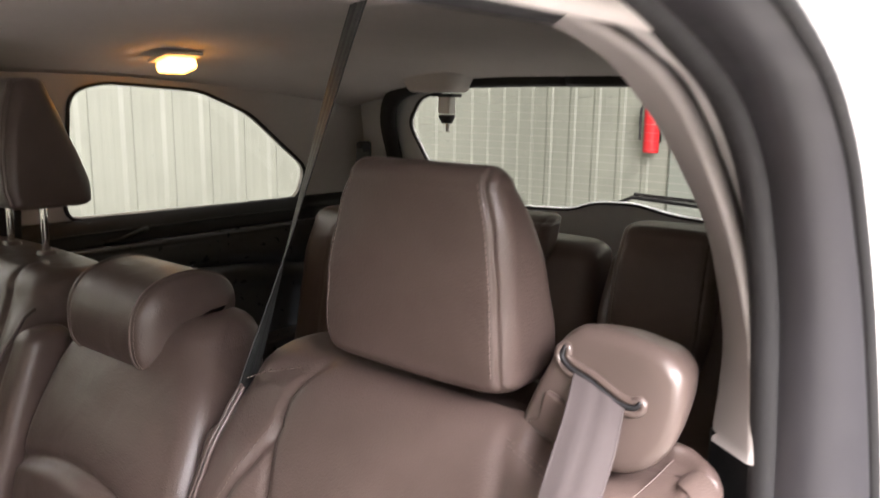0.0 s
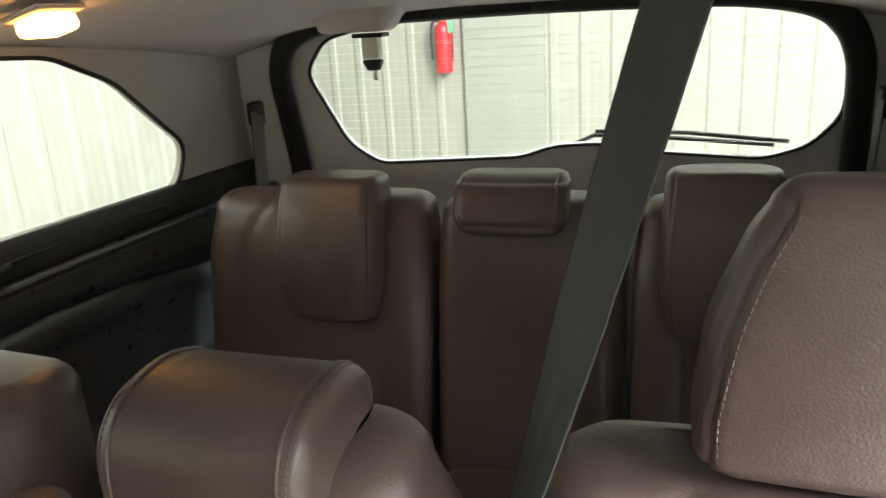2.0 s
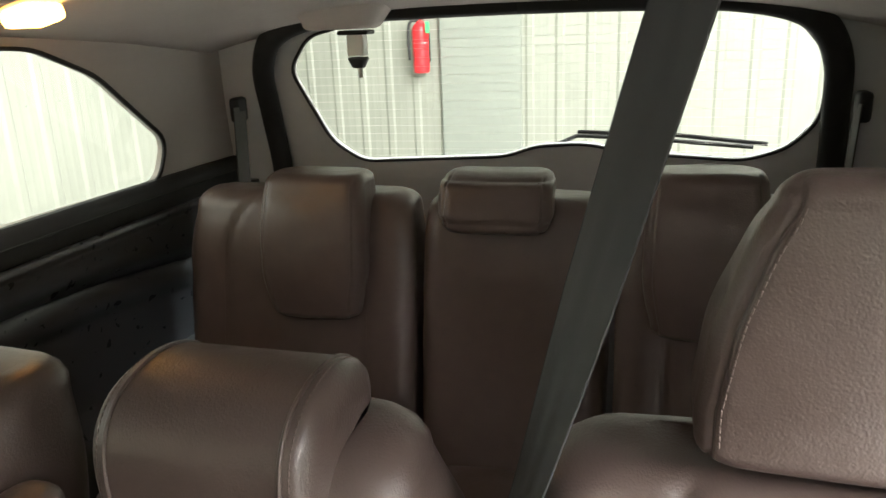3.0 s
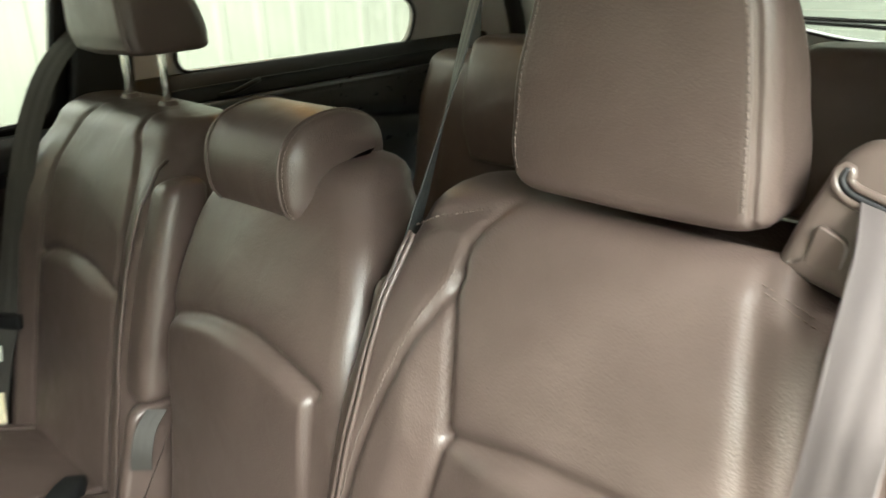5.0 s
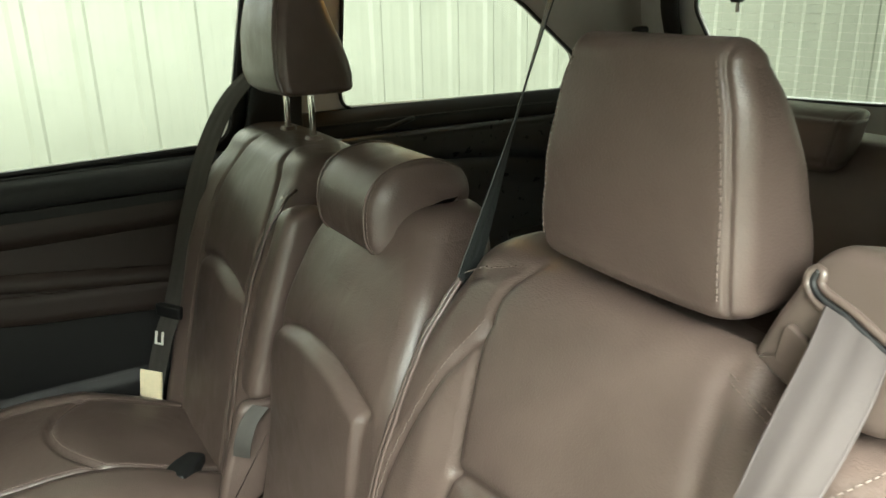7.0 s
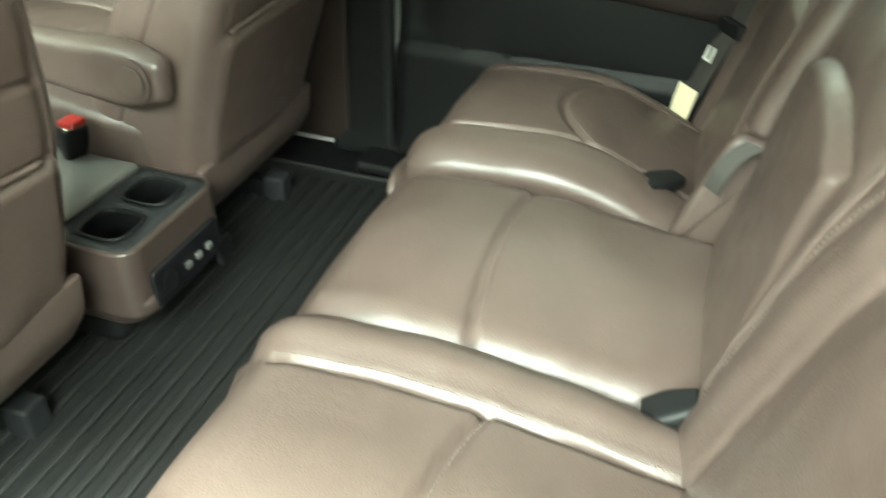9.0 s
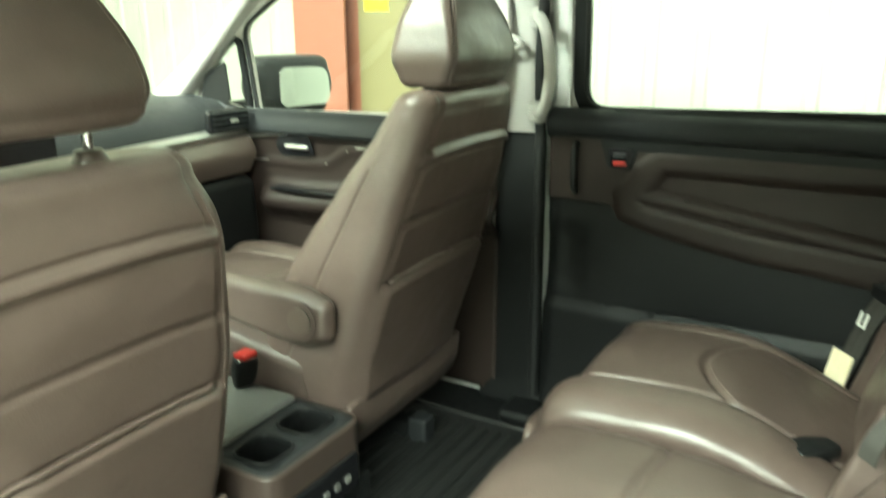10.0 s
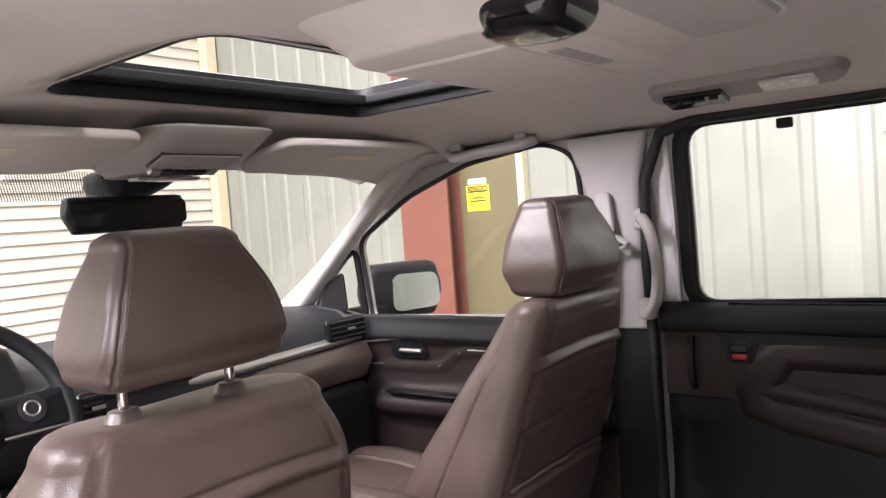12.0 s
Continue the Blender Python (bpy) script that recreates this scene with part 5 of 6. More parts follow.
dash = thing("dashboard", (0, 2.1, 0.35), "grey and mocha dashboard with a satin trim bar and air vents", "dashboard")
DP = [(1.98, 0.80), (1.945, 0.86), (1.935, 0.925), (1.955, 0.985), (2.02, 1.025), (2.15, 1.04), (2.48, 1.03), (2.50, 0.80)]
dv = []
xs_ = np.linspace(-0.74, 0.74, 40)
for x in xs_:
    hump = 0.045 * math.exp(-((x + 0.38) / 0.16) ** 2)
    bend = 0.05 * (x / 0.74) ** 2
    dv += [(x, y + bend * 0.6 - (0.03 if 1 <= i <= 4 else 0) * math.exp(-((x + 0.02) / 0.16) ** 2), z + hump * smooth(0.9, 1.0, z)) for i, (y, z) in enumerate(DP)]
n = len(DP)
part("dash_body", (dv, [(i * n + j, i * n + (j + 1) % n, (i + 1) * n + (j + 1) % n, (i + 1) * n + j) for i in range(39) for j in range(n)] + [tuple(range(n)), tuple(39 * n + j for j in range(n - 1, -1, -1))]), SOFT_BLACK, dash, "dark grey soft dash top")
part("lower_dash", skin(loft([(0, 2.10, 0.40, 1.44, 0.20, 0.05, 0.05), (0, 2.03, 0.60, 1.46, 0.22, 0.05, 0.05), (0, 2.04, 0.80, 1.48, 0.22, 0.05, 0.05)], 10, 0.03, k=10, c=5)), BLACK, dash)
part("trim_bar", tube([(x, 1.945 + 0.03 * (x / 0.74) ** 2, 0.945 + 0.012 * (x - 0.1)) for x in np.linspace(-0.08, 0.735, 30)], 0.017, 10, flat=0.8), SATIN, dash, "satin silver trim bar")
part("glovebox_pad", skin(loft([(0.42, 1.965, 0.845, 0.62, 0.05, 0.02, 0.02), (0.42, 1.955, 0.89, 0.64, 0.06, 0.02, 0.02), (0.42, 1.965, 0.925, 0.64, 0.05, 0.02, 0.02)], 8, 0.012, k=10, c=4)), MOCHA_PLASTIC, dash, "mocha padded dash panel")
for vx, vy, vz, w in ((0.655, 1.955, 0.985, 0.15), (-0.12, 1.905, 0.955, 0.06), (-0.66, 1.955, 0.985, 0.12)):
    v = part("air_vent", box(vx - w / 2, vx + w / 2, vy - 0.012, vy + 0.01, vz - 0.032, vz + 0.032, 0.01), GLOSS_BLACK, dash)
    for i in range(4):
        part("vent_slat", box(vx - w / 2 + 0.01, vx + w / 2 - 0.01, vy - 0.018, vy - 0.011, vz - 0.022 + i * 0.0145, vz - 0.018 + i * 0.0145, 0.001), SOFT_BLACK, v)
    part("vent_tab", box(vx - 0.006, vx + 0.022, vy - 0.022, vy - 0.016, vz - 0.004, vz + 0.004, 0.002), SATIN, v)
part("screen", box(-0.10, 0.12, 1.90, 1.915, 0.96, 1.085, 0.008), GLOSS_BLACK, dash, "black centre screen")
part("control_panel", box(-0.10, 0.12, 1.895, 1.925, 0.80, 0.93, 0.008), GLOSS_BLACK, dash)
part("instrument_hood", skin(loft([(-0.38, 2.02, 1.0, 0.36, 0.14, 0.04, 0.04), (-0.38, 2.03, 1.075, 0.32, 0.12, 0.04, 0.04)], 6, 0.02, k=6, c=5)), SOFT_BLACK, dash)

dash.location.y -= 0.155
wheel = thing("steering_wheel", (-0.37, 1.73, 0.93), "black leather steering wheel with satin spokes and buttons", "steering wheel")
wm_ = Matrix.Translation((-0.39, 1.66, 0.992)) @ Matrix.Rotation(radians(66), 4, "X")
part("rim", moved(tube([(0.185 * math.cos(a), 0.185 * math.sin(a), 0) for a in np.linspace(0, 2 * math.pi, 64, endpoint=False)], 0.0155, 12, True), wm_), SOFT_BLACK, wheel, "black leather wheel rim")
part("hub", moved(skin(loft([(0, 0, -0.03, 0.13, 0.12, 0.05, 0.05), (0, 0, 0.0, 0.15, 0.13, 0.05, 0.05), (0, 0, 0.02, 0.12, 0.11, 0.05, 0.05)], 8, 0.012, k=4, c=8)), wm_), BLACK, wheel)
for a in (0, 180, 270):
    ca, sa = math.cos(radians(a)), math.sin(radians(a))
    sp = part("spoke", moved(box(0.05, 0.178, -0.034, 0.034, -0.008, 0.014, 0.006), wm_ @ Matrix.Rotation(radians(a), 4, "Z")), GLOSS_BLACK, wheel)
    part("spoke_trim", moved(box(0.06, 0.176, -0.040, -0.035, -0.004, 0.016, 0.002), wm_ @ Matrix.Rotation(radians(a), 4, "Z")), SATIN, sp)
    if a != 270:
        part("button_pad", moved(tube([(0.115, 0.004, 0.013), (0.115, 0.004, 0.018)], 0.024, 24), wm_ @ Matrix.Rotation(radians(a), 4, "Z")), SOFT_BLACK, sp)
        part("button_ring", moved(tube([(0.115 + 0.013 * math.cos(q), 0.004 + 0.013 * math.sin(q), 0.018) for q in np.linspace(0, 6.283, 24, endpoint=False)], 0.002, 6, True), wm_ @ Matrix.Rotation(radians(a), 4, "Z")), SATIN, sp)
part("stalk", tube([(-0.27, 1.74, 0.985), (-0.21, 1.74, 1.005), (-0.185, 1.74, 1.015)], 0.010, 10), BLACK, wheel)

rm = thing("rear_view_mirror", (0, 1.75, 1.38), "black rear-view mirror below its sensor cover", "mirror")
part("housing", moved(skin(loft([(0, 0, 0, 0.25, 0.03, 0.012, 0.015), (0, 0, 0.03, 0.275, 0.038, 0.012, 0.018), (0, 0, 0.058, 0.265, 0.034, 0.012, 0.016)], 12, 0.008, k=8, c=5)), Matrix.Translation((0, 1.752, 1.310)) @ Matrix.Rotation(radians(-8), 4, "X") @ Matrix.Rotation(radians(180), 4, "Z")), BLACK, rm)
part("mirror_glass", moved(prism(rounded([(-0.128, 0.002), (0.128, 0.002), (0.132, 0.055), (-0.132, 0.055)], 0.014), 0.003, 0.001, "y", -0.022), Matrix.Translation((0, 1.752, 1.310)) @ Matrix.Rotation(radians(-8), 4, "X")), GLOSS_BLACK, rm, "dark dimmed mirror glass")
part("arm", tube([(0, 1.76, 1.355), (0, 1.80, 1.385), (0, 1.84, 1.40)], 0.011, 8), BLACK, rm)
part("sensor_cover", skin(loft([(0.03, 1.84, 1.372, 0.10, 0.08, 0.03, 0.03), (0.035, 1.81, 1.395, 0.17, 0.10, 0.04, 0.04), (0.04, 1.78, 1.420, 0.20, 0.12, 0.04, 0.04)], 12, 0.015, k=6, c=6)), SOFT_BLACK, rm, "dark grey sensor cover")

# sun visors, overhead console
def visor(x0, x1, label):
    v = thing("sun_visor", ((x0 + x1) / 2, 1.63, 1.45), label, "sun visor", "sun visors")
    out = rounded([(x0, 0.0), (x1, 0.0), (x1 + 0.010, 0.10), (x1 - 0.05, 0.215), (x0 + 0.03, 0.215), (x0 - 0.005, 0.12)], 0.04)
    part("panel", moved(prism(out, 0.018, 0.007, "z", 0, 3), Matrix.Translation((0, 1.41, 1.450)) @ Matrix.Rotation(radians(-11), 4, "X")), LINER, v)
    lb = part("warning_label", moved(prism([(x0 + 0.5 * (x1 - x0) - 0.06, 0.06), (x0 + 0.5 * (x1 - x0) + 0.07, 0.06), (x0 + 0.5 * (x1 - x0) + 0.07, 0.095), (x0 + 0.5 * (x1 - x0) - 0.06, 0.095)], 0.001, 0, "z", -0.0015), Matrix.Translation((0, 1.41, 1.450)) @ Matrix.Rotation(radians(-11), 4, "X")), TAG, v, "cream warning label")
    return v


visor(0.16, 0.66, "grey cloth sun visor with a cream warning label")
visor(-0.66, -0.15, "grey cloth sun visor folded up beside the overhead console")
oc = thing("overhead_console", (0, 1.58, 1.47), "grey overhead console with a glasses box and map lights", "overhead console")
part("console_body", skin(loft([(0.01, 1.63, 1.412, 0.17, 0.18, 0.03, 0.03), (0.01, 1.60, 1.436, 0.23, 0.26, 0.04, 0.04), (0.01, 1.57, 1.475, 0.27, 0.32, 0.05, 0.05)], 8, 0.008, k=6, c=6)), PILLAR, oc)
SLANT = Matrix.Translation((0.0, 1.505, 1.4235)) @ Matrix.Rotation(radians(-19), 4, "X")
part("lid_gap", moved(box(-0.086, 0.090, -0.034, 0.026, -0.0015, 0.004, 0.001), SLANT), JAMB, oc, "dark gap round the glasses lid")
lid = part("glasses_lid", moved(box(-0.083, 0.087, -0.031, 0.023, -0.005, 0.003, 0.003), SLANT), PILLAR, oc)
part("finger_ridge", moved(box(-0.03, 0.034, 0.014, 0.019, -0.008, -0.004, 0.0015), SLANT), PILLAR, lid)
for i in range(6):
    part("button", moved(box(-0.070 + i * 0.025, -0.049 + i * 0.025, 0.034, 0.052, -0.006, 0.004, 0.002), SLANT), SATIN if i in (0, 5) else SOFT_BLACK, oc)
part("map_light", box(-0.06, 0.08, 1.60, 1.64, 1.396, 1.404, 0.003), LENS_CLEAR, oc)
for sx in (1, -1):
    g = thing("grab_handle", (sx * 0.63, 1.25, 1.45), "grey folded grab handle on the roof rail", "grab handle", "grab handles")
    part("grip", tube(catmull([(sx * 0.665, 1.385, 1.440), (sx * 0.648, 1.365, 1.424), (sx * 0.640, 1.33, 1.424), (sx * 0.640, 1.22, 1.432), (sx * 0.645, 1.17, 1.436), (sx * 0.665, 1.14, 1.446)], 30), 0.017, 12, flat=0.75), PILLAR, g)
    # the hollow's shade is put into this dark block's colour
    part("grip_shade", box(sx * 0.668 - 0.010, sx * 0.668 + 0.010, 1.18, 1.35, 1.418, 1.450, 0.008), JAMB, g, "dark block for the shaded recess behind the grip")
    part("handle_foot", box(sx * 0.655 - 0.012, sx * 0.655 + 0.012, 1.34, 1.38, 1.44, 1.465, 0.006), PILLAR, g)
    part("handle_foot", box(sx * 0.655 - 0.012, sx * 0.655 + 0.012, 1.155, 1.19, 1.44, 1.465, 0.006), PILLAR, g)

# folded roof screen unit behind the sunroof, with its round-cornered mirror
ru = thing("roof_screen_unit", (0.1, 0.8, 1.5), "grey folded roof screen unit with a dark glossy lens", "roof screen")
part("housing", skin(loft([(-0.03, 0.755, 1.480, 0.40, 0.27, 0.05, 0.05), (-0.03, 0.75, 1.496, 0.44, 0.32, 0.06, 0.06), (-0.03, 0.74, 1.522, 0.50, 0.40, 0.07, 0.07)], 10, 0.010, k=10, c=7)), LINER, ru)
part("screen_lid", moved(box(-0.15, 0.16, -0.09, 0.09, -0.006, 0.004, 0.004), Matrix.Translation((0.0, 0.79, 1.472))), LINER, ru, "grey folded screen lid")
bowl = rounded([(-0.245, 0.605), (-0.225, 0.585), (-0.135, 0.590), (-0.120, 0.625), (-0.135, 0.690), (-0.165, 0.705), (-0.215, 0.700), (-0.245, 0.665)], 0.012, 4)
part("lens", skin(np.array([[(-0.183 + (u + 0.183) * f, 0.645 + (v - 0.645) * f, h) for u, v in bowl] for f, h in ((0.30, 1.4605), (0.62, 1.462), (0.80, 1.466), (0.92, 1.474), (1.0, 1.486), (1.0, 1.51))])), GLOSS_BLACK, ru, "dark glossy lens")
part("latch_slot", box(-0.075, 0.06, 0.665, 0.692, 1.468, 1.48, 0.004), TRIM_GREY, ru)
rl = thing("roof_compartment", (0.03, 0.5, 1.5), "grey roof compartment lid with a satin catch", "roof compartment")
part("lid", skin(loft([(0.005, 0.60, 1.500, 0.30, 0.25, 0.06, 0.06), (0.005, 0.60, 1.514, 0.32, 0.27, 0.065, 0.065)], 5, 0.004, k=8, c=8)), PILLAR, rl)
LID = rounded([(-0.15, 0.47), (0.165, 0.47), (0.165, 0.735), (-0.15, 0.735)], 0.065, 8)
# the lid's edge highlight is put into this paler tube
part("lid_highlight", tube([(x, y, 1.506) for x, y in LID], 0.004, 8, True), HATCH_TRIM, rl, "pale rim carrying the lid's edge highlight in its colour")
part("catch", box(0.16, 0.185, 0.645, 0.665, 1.488, 1.498, 0.004), SATIN, rl)
dome = thing("dome_lamp", (0.56, 0.65, 1.49), "grey roof panel with a black control unit and a clear lamp", "dome lamp", "dome lamps")
part("bezel", moved(skin(loft([(0, 0, 0, 0.085, 0.34, 0.04, 0.04), (0, 0, 0.012, 0.075, 0.33, 0.036, 0.036)], 4, 0.004, k=5, c=7)), Matrix.Translation((0.530, 0.640, 1.485)) @ Matrix.Rotation(radians(14), 4, "Y") @ Matrix.Rotation(radians(180), 4, "X")), TRIM_GREY, dome)
ctl = part("control_unit", moved(box(-0.028, 0.028, -0.055, 0.055, -0.010, 0.004, 0.006), Matrix.Translation((0.536, 0.725, 1.466)) @ Matrix.Rotation(radians(14), 4, "Y")), GLOSS_BLACK, dome, "black climate control unit")
for i in range(4):
    part("control_button", moved(box(-0.018 + 0.0, -0.008, -0.045 + i * 0.024, -0.028 + i * 0.024, -0.013, -0.008, 0.002), Matrix.Translation((0.536, 0.725, 1.466)) @ Matrix.Rotation(radians(14), 4, "Y")), SOFT_BLACK, ctl)
part("lamp_lens", moved(box(-0.024, 0.024, -0.045, 0.045, -0.008, 0.004, 0.008), Matrix.Translation((0.528, 0.565, 1.471)) @ Matrix.Rotation(radians(14), 4, "Y")), LENS_CLEAR, dome, "clear unlit lamp lens")
lamp = thing("dome_lamp", (0.525, -0.375, 1.465), "small lit dome lamp glowing warm amber", "dome lamp", "dome lamps")
part("bezel", moved(box(-0.036, 0.036, -0.044, 0.044, -0.002, 0.006, 0.004), Matrix.Translation((0.525, -0.375, 1.472)) @ Matrix.Rotation(radians(14), 4, "Y")), LINER, lamp)
part("lamp_lens", moved(box(-0.026, 0.026, -0.034, 0.034, -0.022, 0.002, 0.008), Matrix.Translation((0.525, -0.375, 1.468)) @ Matrix.Rotation(radians(14), 4, "Y")), LENS_LIT, lamp, "lit amber lens")

# ---- front seats ----
def front_seat(cx, rows, head, head_z, label, inner, arm_y, cush):
    """A front seat. rows: (cy, cz, w, d) of its backrest; head: rows of its head restraint; inner: the side of its armrest; cush: the cushion's front, back."""
    s = thing("front_seat", (cx, rows[0][0] + 0.1, 0.30), label, "car seat", "front seats")
    keys = [(cx, cy, cz, w, d, 0.055, 0.045) for cy, cz, w, d in rows]
    zk, wk = [r[1] for r in rows], [r[2] for r in rows]
    top = rows[-1][1]

    def disp(g, nn):
        x, z = g[..., 0] - cx, g[..., 2]
        back = step(0.2, 0.6, -nn[..., 1])
        bow = 0.0125 * (x / 0.2) ** 2
        d = np.zeros(x.shape)
        for h in (top - 0.060, top - 0.085, top - 0.190, top - 0.300):
            d -= 0.007 * np.exp(-((z - h + bow) / 0.0045) ** 2)
        d += 0.010 * np.exp(-((z + bow - top + 0.0725) / 0.012) ** 2) + 0.004 * np.exp(-((z - top + 0.13) / 0.04) ** 2)
        d += 0.012 * step(0.0, 0.01, top - 0.300 - bow - z) * step(0.50, 0.56, z)
        half = np.interp(z, zk, wk) / 2
        d *= 1 - step(-0.045, -0.025, np.abs(x) - half)
        edge = np.exp(-((np.abs(x) - (half - 0.040)) / 0.0045) ** 2)
        flank = step(0.5, 0.8, np.abs(nn[..., 0]))
        cy = np.interp(z, zk, [r[0] for r in rows])
        sew = np.exp(-((g[..., 1] - cy - 0.01 - 0.10 * (top - z - 0.30) * (z < top - 0.30)) / 0.0035) ** 2) * (z > 0.55)
        return (d - 0.006 * edge) * back - 0.004 * sew * flank + 0.0014 * np.sin(30 * x + 2 * np.sin(17 * z)) * np.sin(25 * z)

    g = loft(keys, 140, 0.032, 0.010, disp, k=54, c=11)
    body = part("backrest", skin(g), LEATHER_LIFTED, s)
    rowz = np.linspace(0.58, top - 0.02, 20)
    part("stitching", stitches([on_front(g, -1, [(cx + e * (np.interp(z, zk, wk) / 2 - 0.033), z) for z in rowz], 0.006) for e in (-1, 1)]), THREAD, body)["kind"] = "stuff"
    hem = [p + Vector((0, -0.004, 0)) for p in on_front(g, -1, [(cx + x, top - 0.296 - 0.0125 * (x / 0.2) ** 2) for x in np.linspace(-0.175, 0.175, 20)], 0.01)]
    part("pocket_hem", tube(hem, 0.0045, 8), LEATHER_LIFTED, body, "hem of the map pocket")
    y0 = rows[0][0] - rows[0][3] / 2
    apron = [(cx, y0 + 0.020, 0.43, 0.39, 0.022, 0.009, 0.009), (cx, y0 - 0.006, 0.48, 0.42, 0.022, 0.009, 0.009), (cx, y0 - 0.014, 0.54, 0.43, 0.016, 0.006, 0.006)]
    part("lower_apron", skin(loft(apron, 10, 0.006, k=12, c=4)), LEATHER_LIFTED, s, "leather flap below the map pocket")
    hy = head[1][1]
    headrest(s, head, [(head[0][0] - 0.070, hy + 0.003), (head[0][0] + 0.070, hy + 0.003)], head_z, LEATHER, "", (1, -1))
    cushion(s, cx - 0.235, cx + 0.235, cush[0], cush[1], 0.67, 0.62, 0.16, (cx - 0.13, cx + 0.13), 0.35, 0.03)
    part("seat_frame", box(cx - 0.21, cx + 0.21, cush[1] - 0.02, cush[0] - 0.08, 0.36, 0.56, 0.03), BLACK, s)
    for x in (cx - 0.15, cx + 0.11):
        part("seat_rail", box(x - 0.02, x + 0.02, cush[1] - 0.06, cush[0] - 0.03, 0.297, 0.345, 0.006), BLACK, s)
        part("rail_foot", box(x - 0.024, x + 0.024, cush[1] - 0.10, cush[1] - 0.05, 0.296, 0.36, 0.008), SOFT_BLACK, s)
    ax = cx + inner * 0.257
    pad = loft([(0, 0, -0.03, 0.045, 0.080, 0.020, 0.020), (0, 0.0, 0.02, 0.05, 0.108, 0.022, 0.022), (0, 0.004, 0.12, 0.052, 0.098, 0.022, 0.022), (0, 0.018, 0.34, 0.05, 0.062, 0.02, 0.02)], 24, 0.020, 0.002, k=5, c=7)
    arm = part("armrest", moved(skin(pad), Matrix.Translation((ax, arm_y, 0.735)) @ Matrix.Rotation(radians(-90), 4, "X") @ Matrix.Rotation(radians(180), 4, "Z")), LEATHER, s, "padded leather armrest")
    for e in (-1, 1):
        part("pivot_cap", tube([(ax + e * 0.022, arm_y + 0.004, 0.735), (ax + e * 0.0315, arm_y + 0.004, 0.735)], 0.024, 28), MOCHA_PLASTIC, arm)
        part("pivot_seam", tube([(ax + e * 0.0268, arm_y + 0.008 + 0.040 * math.cos(a), 0.735 + 0.040 * math.sin(a)) for a in np.linspace(1.9, 2 * math.pi - 1.9, 24)], 0.0016, 6), CONSOLE, arm)
    return s


front_seat(-0.354, [(1.165, 0.50, 0.44, 0.19), (1.15, 0.62, 0.475, 0.20), (1.11, 0.80, 0.475, 0.19), (1.068, 0.98, 0.435, 0.16), (1.05, 1.060, 0.370, 0.115)],
           [(-0.376, 1.030, 1.150, 0.236, 0.105, 0.022, 0.016), (-0.376, 1.030, 1.175, 0.236, 0.128, 0.022, 0.016), (-0.376, 1.030, 1.225, 0.207, 0.114, 0.022, 0.016), (-0.378, 1.030, 1.276, 0.160, 0.080, 0.02, 0.016)], (1.095, 1.16),
           "mocha leather driver's seat seen from behind, on chrome headrest posts", 1, 1.19, (1.78, 1.20))
front_seat(0.386, [(1.190, 0.50, 0.42, 0.24), (1.160, 0.62, 0.45, 0.235), (1.086, 0.80, 0.45, 0.205), (1.004, 0.965, 0.41, 0.145), (0.952, 1.070, 0.365, 0.10), (0.940, 1.10, 0.345, 0.085)],
           [(0.386, 0.940, 1.150, 0.245, 0.105, 0.022, 0.016), (0.386, 0.940, 1.185, 0.252, 0.128, 0.022, 0.016), (0.386, 0.942, 1.235, 0.225, 0.112, 0.022, 0.016), (0.386, 0.945, 1.285, 0.175, 0.080, 0.02, 0.016)], (1.12, 1.16),
           "mocha leather passenger seat with a map pocket and inner armrest", -1, 1.095, (1.75, 1.17))
fb_ = buckle("belt_buckle", (0.122, 1.27, 0.56), (0.114, 1.25, 0.622), "black belt buckle with a red release beside the console", "belt buckles")
part("release", box(0.096, 0.130, 1.232, 1.264, 0.628, 0.640, 0.003), RED_PLASTIC, fb_, "red release button")

# centre console
con = thing("centre_console", (0.03, 1.4, 0.30), "mocha centre console with black cup holders and rear sockets", "console")
part("console_body", skin(loft([(0.035, 1.38, 0.395, 0.22, 0.70, 0.05, 0.04), (0.035, 1.37, 0.42, 0.245, 0.73, 0.05, 0.045), (0.035, 1.368, 0.44, 0.25, 0.735, 0.05, 0.045)], 8, 0.012, k=10, c=6)), CONSOLE, con)
part("console_wall", rim(offset(rounded([(-0.085, 1.015), (0.155, 1.015), (0.155, 1.72), (-0.085, 1.72)], 0.03), -0.006), 0.012, 0.115, lambda x, y, h: (x, y, 0.425 + h)), CONSOLE, con)
part("console_foot", box(-0.05, 0.12, 1.10, 1.75, 0.297, 0.42, 0.03), BLACK, con)
TOP = rounded([(-0.085, 1.015), (0.155, 1.015), (0.155, 1.72), (-0.085, 1.72)], 0.03)
CUPS = [rounded([(0.035 + sx * 0.054 - 0.042, 1.045), (0.035 + sx * 0.054 + 0.042, 1.045), (0.035 + sx * 0.054 + 0.042, 1.130), (0.035 + sx * 0.054 - 0.042, 1.130)], 0.03, 4) for sx in (-1, 1)]
tp = part("tray_top", sheet(TOP, CUPS, lambda x, y: (x, y, 0.542), 0.2, 0.2), SOFT_BLACK, con, "dark grey tray top")
thick(tp, 0.008, 0)
part("tray_edge", tube([(x, y, 0.541) for x, y in TOP], 0.006, 8, True), CONSOLE, con)
